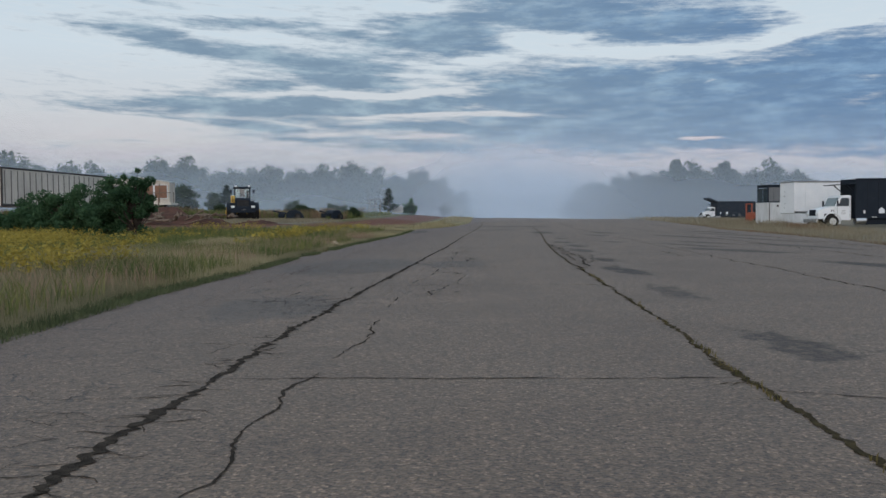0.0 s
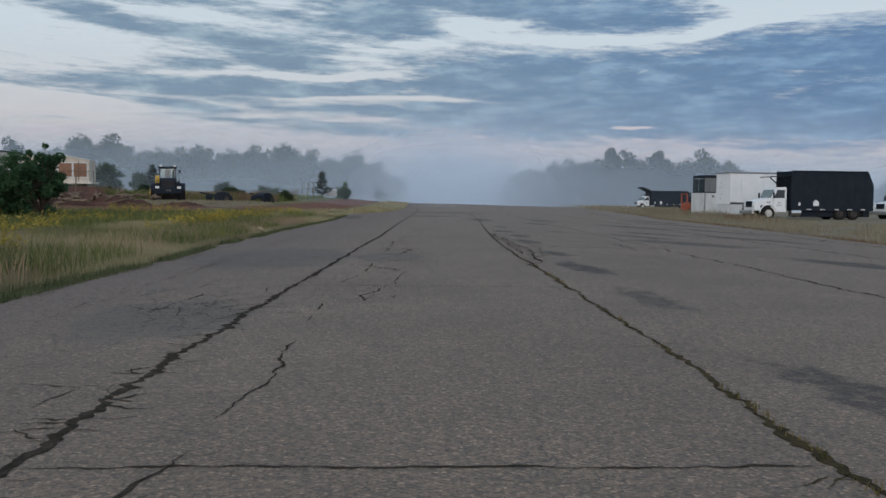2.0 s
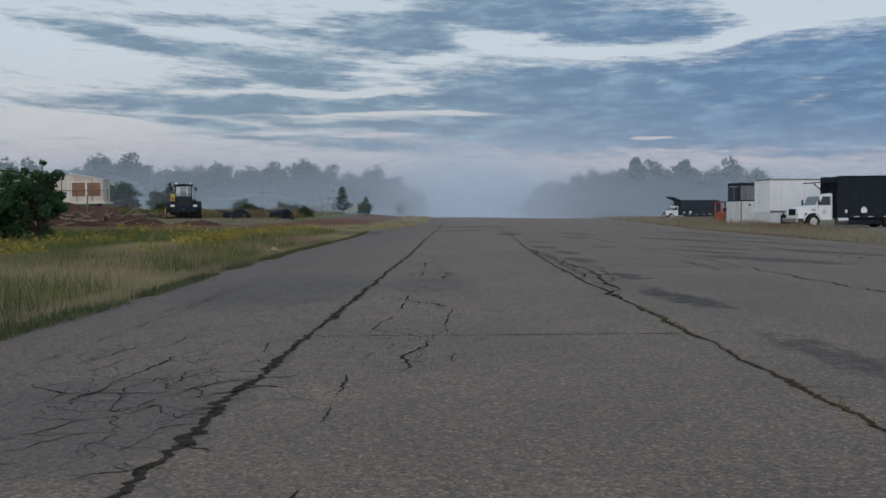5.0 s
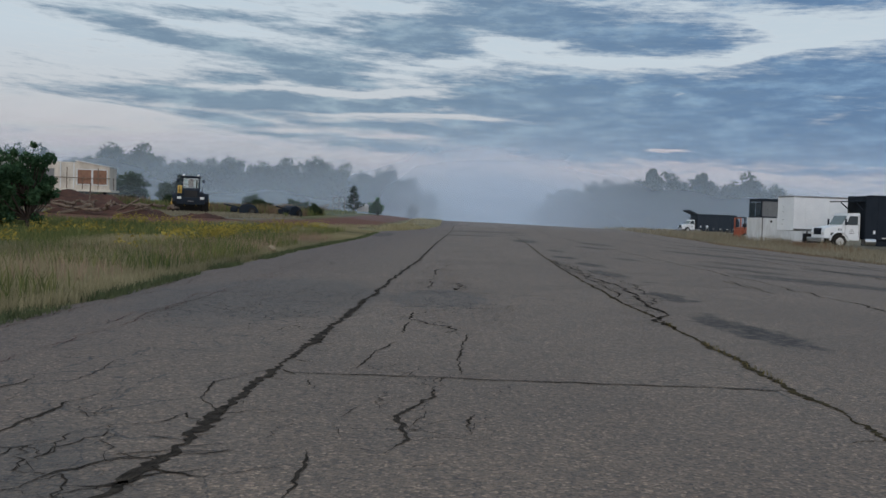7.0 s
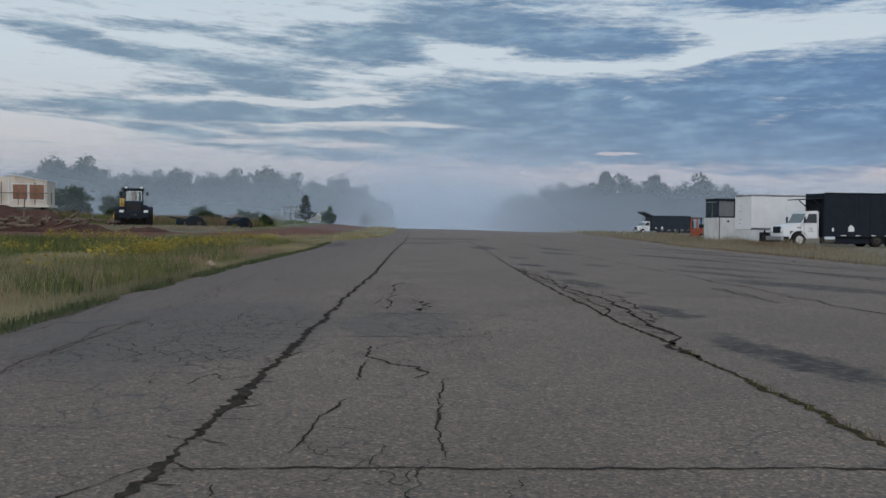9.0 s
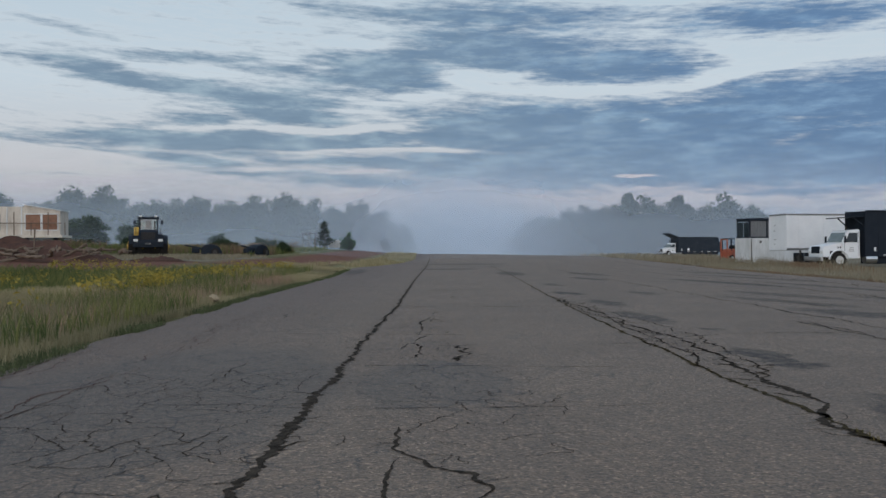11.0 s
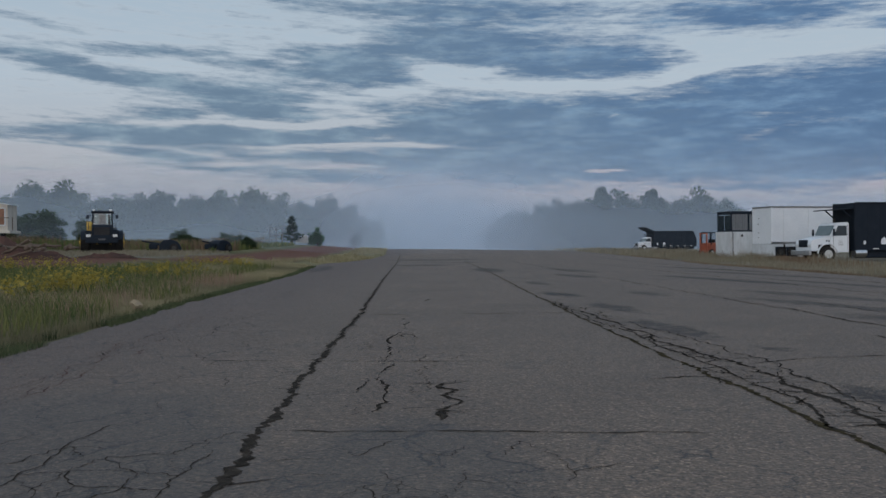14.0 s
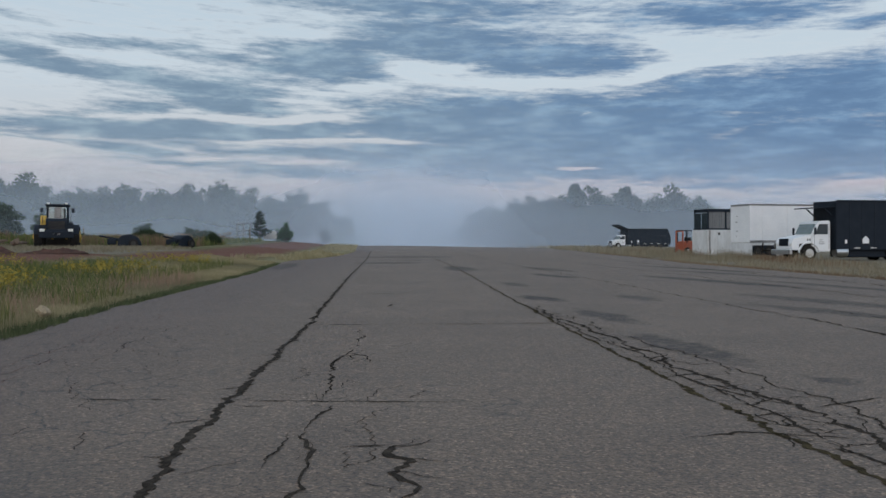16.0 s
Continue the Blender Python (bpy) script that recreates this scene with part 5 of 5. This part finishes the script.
def tree(seed, h, spread, count, size, leaf, label, category="tree", name="tree", low=0.3, group="", lobes_n=24, puff=(0.09, 0.22)):
    r = random.Random(seed)
    lobes = []
    heads = r.randint(3, 5)
    for q in range(heads):
        a = 2 * math.pi * q / heads + r.uniform(-0.5, 0.5)
        d = spread * (0.0 if q == 0 else r.uniform(0.35, 0.62))
        top = h * (0.97 if q == 0 else r.uniform(0.62, 0.9))
        wide = spread * r.uniform(0.48, 0.68)
        tall = (top - h * low) / 2
        for k in range(max(6, lobes_n // heads)):
            v = Vector((r.gauss(0, 1), r.gauss(0, 1), r.gauss(0, 1))).normalized() * r.uniform(0.35, 1.0)
            lobes.append((d * math.cos(a) + v.x * wide, d * math.sin(a) + v.y * wide, h * low + tall + v.z * tall * 0.92, spread * r.uniform(*puff)))
    t = new(name)
    tagged(t, label, category, group)
    b = bmesh.new()
    limbs(b, h * 0.05, lobes, h * 0.022, seed)
    part("trunk", b, bark, t)
    v, f = leaf_cloud(lobes, count, size, seed)
    from_arrays("crown", v, f, leaf, t)
    return t


kinds = [tree(k, 10.0, 4.2, 7000, 0.30, leaf_far, "tall broadleaf tree fading into morning mist", group="far trees", low=0.04 if k < 3 else 0.35,
              lobes_n=90 if k < 3 else 60, puff=(0.17, 0.32) if k < 3 else (0.12, 0.24)) for k in range(5)]


def plant_far(kind, x, y, h, wide=1.0, turn=0.0):
    return copy_thing(kinds[kind], pose(x, y, land(x, y) - 0.1, 0, 0, turn) @ Matrix.Diagonal((h / 10 * wide, h / 10 * wide, h / 10, 1)))


# skyline of the woods: place across the field and height of the tallest crown there
WEST_TOPS = [(-150, 16), (-138, 15), (-127, 17), (-117, 17.6), (-108, 13.6), (-100, 14.2), (-94, 14.1), (-87, 13.2), (-80, 14.8), (-75.5, 15.4), (-70.5, 14), (-64, 12.2), (-58, 12.5),
             (-53.5, 13.8), (-48.5, 12), (-42.5, 13.5), (-38.5, 13), (-34.5, 13.6), (-30, 12.3), (-25, 11.3), (-19.5, 12.0), (-15.5, 10.0)]
r = random.Random(21)
for k, (x, z) in enumerate(WEST_TOPS):
    for q in range(2):
        y = 203 + 12 * q + r.uniform(-3, 3)
        h = (z - land(x, y)) * (1.15 if q == 0 else r.uniform(0.88, 1.02))
        xx = x + (0 if q == 0 else r.uniform(1, 6))
        plant_far((k + q) % 3, xx, y, h, 0.92 if q == 0 else 1.25, r.uniform(0, 360))
EAST_TOPS = [(16.5, 7.5), (20, 9.4), (25, 10.0), (30, 10.8), (34, 11.6), (38, 14.5), (42.3, 12.6), (48.2, 13.9), (53, 10.8), (58.7, 13.0), (63.5, 11.4), (67, 9.2), (72, 7.4), (80, 7.0), (92, 7.5), (106, 8.0)]
for k, (x, z) in enumerate(EAST_TOPS):
    tall = k in (5, 7)
    y = 201 + r.uniform(-3, 3)
    plant_far(4 if tall else k % 3, x, y, (z - land(x, y)) * (1.05 if tall else 1.13), 0.62 if tall else 0.95, r.uniform(0, 360))
    for q in range(2):
        y = 211 + 9 * q + r.uniform(-3, 3)
        plant_far((k + 1 + q) % 3, x + r.uniform(-3, 3), y, (min(z, 12) - land(x, y)) * r.uniform(0.88, 1.02), 1.2, r.uniform(0, 360))
for x, y, h, wide in [(-47.5, 131, 5.3, 1.4), (-51, 133, 4.6, 1.4), (-43.5, 134, 3.6, 1.2), (-57, 136, 5.5, 1.3), (-33, 140, 2.6, 1.5), (-27, 141, 2.2, 1.6), (-24, 133, 1.8, 1.8), (-12.5, 186, 3.2, 0.8)]:
    plant_far(int(x) % 3, x, y, h, wide, r.uniform(0, 360))
for k in range(14):
    plant_far(k % 3, -20 - 3.4 * k + r.uniform(-1.2, 1.2), 112 + r.uniform(-5, 6), r.uniform(1.2, 2.1), 1.7, r.uniform(0, 360))
far_x = (-170, -185, 130, 150, 175)
for k, src in enumerate(kinds):
    src.matrix_basis = pose(far_x[k], 215, land(far_x[k], 215)) @ Matrix.Diagonal((1.2, 1.2, 1.2, 1))


def pine(x, y, h, seed):
    """A young pine: whorls of rising branches, each a tuft of needles, open between the whorls."""
    t = empty("pine_tree", set_down(x, y, 0), "small dark pine with open uneven branches", "tree")
    r = random.Random(seed)
    b = rod(bmesh.new(), (0, 0, 0), (0.05, 0, h), 0.09, 0.015, 8)
    lobes = [(0.05, 0, h, 0.14)]
    for k in range(9):
        z = h * (0.14 + 0.80 * k / 8)
        turn = r.uniform(0, 6.28)
        for q in range(6):
            a = turn + q * 1.05 + r.uniform(-0.25, 0.25)
            d = (h - z) * 0.44 * r.uniform(0.55, 1.15) + 0.10
            rise = d * r.uniform(0.15, 0.45)
            rod(b, (0, 0, z - 0.1), (d * math.cos(a), d * math.sin(a), z + rise), 0.028, 0.008, 5)
            for f in (0.45, 0.75, 1.0):
                lobes.append((d * f * math.cos(a), d * f * math.sin(a), z + rise * f, 0.17 * (1.15 - 0.35 * f)))
    part("trunk", b, bark, t)
    v, f = leaf_cloud(lobes, 6500, 0.11, seed, 0.8)
    from_arrays("crown", v, f, needle, t)


pine(-19.3, 150.0, 4.3, 4)
pine(-41.5, 133.0, 4.2, 8)


def shrub(x, y, h, spread, seed, count, label, leaf=leaf_dark):
    t = tree(seed, h, spread, int(count * 1.5), 0.075, leaf, label, "shrub", "shrub", 0.06, "roadside shrubs", 80)
    t.matrix_basis = set_down(x, y, 0)
    return t


shrub(-16.4, 42.0, 4.0, 1.25, 31, 9000, "dense dark green shrub with a tall uneven shoot")
shrub(-17.9, 42.6, 3.3, 1.7, 32, 9000, "dense dark green shrub in the weedy verge")
shrub(-20.0, 43.2, 3.0, 1.9, 33, 9000, "dense dark green shrub in the weedy verge")
shrub(-22.6, 44.2, 2.5, 1.9, 34, 8000, "low spreading dark green shrub")
shrub(-25.2, 45.0, 1.9, 1.7, 35, 6000, "low spreading dark green shrub")
shrub(-15.6, 150.5, 3.1, 1.75, 36, 6000, "rounded green bush beside the small pine", leaf_bush)


def blades(name, pts, h, w, lean, material, seed, label):
    """Grass as thin bent blades standing on the points."""
    g = np.random.default_rng(seed)
    n = len(pts)
    a = g.uniform(0, 2 * np.pi, n)
    hh = h * g.uniform(0.45, 1.15, n)
    ww = w * g.uniform(0.7, 1.3, n)
    side = np.stack([np.cos(a), np.sin(a), np.zeros(n)], 1) * ww[:, None]
    b = g.uniform(0, 2 * np.pi, n)
    off = np.stack([np.cos(b), np.sin(b), np.zeros(n)], 1) * (hh * lean * g.uniform(0.2, 1, n))[:, None]
    up = np.stack([np.zeros(n), np.zeros(n), hh], 1)
    mid = pts + off * 0.35 + up * 0.6
    tip = pts + off + up
    v = np.stack([pts - side, pts + side, mid + side * 0.7, mid - side * 0.7, tip], 1).reshape(-1, 3)
    k = np.arange(n)[:, None] * 5
    faces = np.concatenate([k + [0, 1, 2, 3]]).tolist() + (k + [3, 2, 4]).tolist()
    ob = from_arrays(name, v.tolist(), faces, material)
    return tagged(ob, label, "grass", kind="stuff")


def scatter(n, y0, y1, d0, d1, seed, side=-1, power=1.0, keep=None):
    """Points on the verge between y0 and y1, d0 to d1 metres out from the runway's edge."""
    g = np.random.default_rng(seed)
    y = g.uniform(y0, y1, n)
    d = d0 + (d1 - d0) * g.uniform(0, 1, n) ** power
    table = LEFT_EDGE if side < 0 else RIGHT_EDGE
    x = np.interp(y, [q[0] for q in table], [q[1] for q in table]) + side * d
    pts = [(px, py, land(px, py) - 0.05) for px, py in zip(x, y) if keep is None or keep(px, py)]
    return np.array(pts)


def joint_points(n, y0, y1, seed):
    g = np.random.default_rng(seed)
    y = g.uniform(y0, y1, n)
    x = np.interp(y, [2, 5.9, 8, 10, 15.2, 20], [2.5, 2.38, 2.34, 2.37, 2.34, 2.28]) + g.normal(0, 0.018, n)
    return np.array([(px, py, 0.0) for px, py in zip(x, y) if noise.noise((px, py * 0.8, 31)) > 0.0])


def clumpy(scale, level, z):
    return lambda x, y: noise.noise((x * scale, y * scale * 0.7, z)) > level


near_track = lambda x, y: y < 54 + max(0.0, x + 16) * 1.6 + 3 * noise.noise((x * 0.3, 0, 0))
blades("verge_weeds", scatter(42000, 3, 75, -0.12, 0.42, 41, power=1.3, keep=clumpy(0.9, -0.18, 33)), 0.13, 0.006, 0.6, weed_low, 41, "low dark green weeds along the asphalt edge")
blades("dry_grass", scatter(60000, 3, 36, 0.15, 5.0, 42, power=0.9), 0.42, 0.006, 0.5, straw, 42, "tall pale dry grass on the verge")
blades("verge_weeds", scatter(9000, 25, 110, -0.15, 0.5, 49, 1), 0.12, 0.014, 0.6, rust_weed, 49, "low dark weeds along the asphalt edge")
blades("dry_grass", scatter(34000, 6, 40, 0.25, 2.6, 50), 0.36, 0.006, 0.5, straw, 50, "tall pale dry grass on the verge")
blades("dry_grass", scatter(34000, 34, 75, 0.2, 4.5, 43), 0.40, 0.012, 0.5, straw, 43, "tall pale dry grass on the verge")
blades("rosy_grass", scatter(7000, 10, 50, 0.5, 3.2, 55, keep=clumpy(0.4, -0.05, 21)), 0.5, 0.006, 0.4, rosy, 55, "seeding reddish grass on the verge")
blades("joint_weeds", joint_points(700, 4, 20, 56), 0.045, 0.004, 0.8, joint_green, 56, "tiny dry weeds growing in the paving joint")
blades("green_weeds", scatter(66000, 5, 40, 0.4, 16, 44, keep=clumpy(0.35, -0.15, 4)), 0.48, 0.009, 0.55, weed, 44, "mixed green weeds in the field")
blades("green_weeds", scatter(90000, 36, 85, 1.5, 36, 45, keep=lambda x, y: near_track(x, y) and noise.noise((x * 0.3, y * 0.2, 4)) > -0.2), 0.55, 0.018, 0.5, weed, 45, "mixed green weeds in the field")
blades("field_grass", scatter(26000, 96, 150, 2, 60, 46, keep=lambda x, y: x < -18.5 and noise.noise((x * 0.2, y * 0.14, 8)) > -0.1), 0.6, 0.05, 0.4, weed, 46, "tall weeds beyond the gravel")
blades("brush", scatter(16000, 99, 119, 3, 55, 53, keep=lambda x, y: x < -18.5 and noise.noise((x * 0.16, y * 0.11, 6)) > -0.05), 1.15, 0.035, 0.4, rust_weed, 53, "brown brush and tall weeds behind the gravel")
blades("brush", scatter(16000, 99, 119, 3, 55, 54, keep=lambda x, y: x < -18.5 and noise.noise((x * 0.14, y * 0.1, 16)) > 0.0), 1.0, 0.035, 0.4, weed, 54, "olive brush and tall weeds behind the gravel")
blades("dry_grass", scatter(30000, 28, 120, -0.1, 10, 47, 1, keep=clumpy(0.35, -0.1, 2)), 0.26, 0.012, 0.5, hay, 47, "short dry grass beside the parked trucks")
blades("dry_grass", scatter(12000, 100, 260, 0.0, 14, 57, 1, keep=clumpy(0.2, -0.1, 12)), 0.55, 0.04, 0.4, hay, 57, "tall dry grass along the far runway edge")
blades("dry_grass", scatter(9000, 84, 190, 0.1, 4.5, 58, keep=clumpy(0.25, -0.15, 13)), 0.35, 0.03, 0.45, straw, 58, "pale dry grass between the track and the runway")
blades("pale_grass", scatter(18000, 73, 97, 9, 45, 59, keep=lambda x, y: x < -17.0 and noise.noise((x * 0.3, y * 0.25, 15)) > -0.2), 0.28, 0.025, 0.6, hay, 59, "pale grey-green grass hummocks beside the track")
blades("rusty_weeds", scatter(7000, 70, 130, 3.0, 9, 60, 1, keep=clumpy(0.35, 0.12, 25)), 0.7, 0.014, 0.35, hay, 60, "tall dry seeding weeds beside the trucks")
blades("rusty_weeds", scatter(6000, 60, 130, 4.5, 9, 48, 1, keep=clumpy(0.3, 0.16, 5)), 0.5, 0.014, 0.4, rust_weed, 48, "rusty brown seeding weeds beside the trucks")


def goldenrod(pts, seed, name, size):
    """Stems with a nodding plume of tiny yellow flowers."""
    g = np.random.default_rng(seed)
    verts, faces = [], []
    for x, y, z in pts:
        h = g.uniform(0.45, 0.85)
        a = g.uniform(0, 6.28)
        for k in range(9):
            f = k / 8
            px = x + math.cos(a) * 0.10 * f * f + g.normal(0, 0.035 * size)
            py = y + math.sin(a) * 0.10 * f * f + g.normal(0, 0.035 * size)
            pz = z + h * (0.68 + 0.32 * f) + g.normal(0, 0.015)
            s = 0.028 * size * (1.15 - 0.6 * f)
            d = g.normal(size=(3, 3)) * s
            k0 = len(verts)
            verts += [(px + q[0], py + q[1], pz + q[2] * 0.7) for q in d]
            faces.append((k0, k0 + 1, k0 + 2))
    ob = from_arrays(name, verts, faces, gold)
    return tagged(ob, "yellow goldenrod flower heads among the weeds", "flowers", kind="stuff")


goldenrod(scatter(15000, 6, 40, 2.2, 15, 51, keep=clumpy(0.28, 0.06, 11)), 51, "goldenrod", 1.2)
goldenrod(scatter(15000, 34, 78, 2.5, 34, 52, keep=lambda x, y: near_track(x, y) and noise.noise((x * 0.22, y * 0.15, 11)) > 0.07), 52, "goldenrod", 1.6)

# ---- morning mist: flat upright sheets colour in the haze before and behind the woods ----


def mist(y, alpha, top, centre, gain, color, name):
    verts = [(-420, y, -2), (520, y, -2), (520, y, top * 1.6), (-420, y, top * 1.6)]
    ob = from_arrays("haze_sheet", verts, [(0, 1, 2, 3)], mist_material(name, alpha, top, centre, gain, color))
    return tagged(ob, "flat blue-grey see-through sheet standing in for morning mist", "mist", kind="stuff")


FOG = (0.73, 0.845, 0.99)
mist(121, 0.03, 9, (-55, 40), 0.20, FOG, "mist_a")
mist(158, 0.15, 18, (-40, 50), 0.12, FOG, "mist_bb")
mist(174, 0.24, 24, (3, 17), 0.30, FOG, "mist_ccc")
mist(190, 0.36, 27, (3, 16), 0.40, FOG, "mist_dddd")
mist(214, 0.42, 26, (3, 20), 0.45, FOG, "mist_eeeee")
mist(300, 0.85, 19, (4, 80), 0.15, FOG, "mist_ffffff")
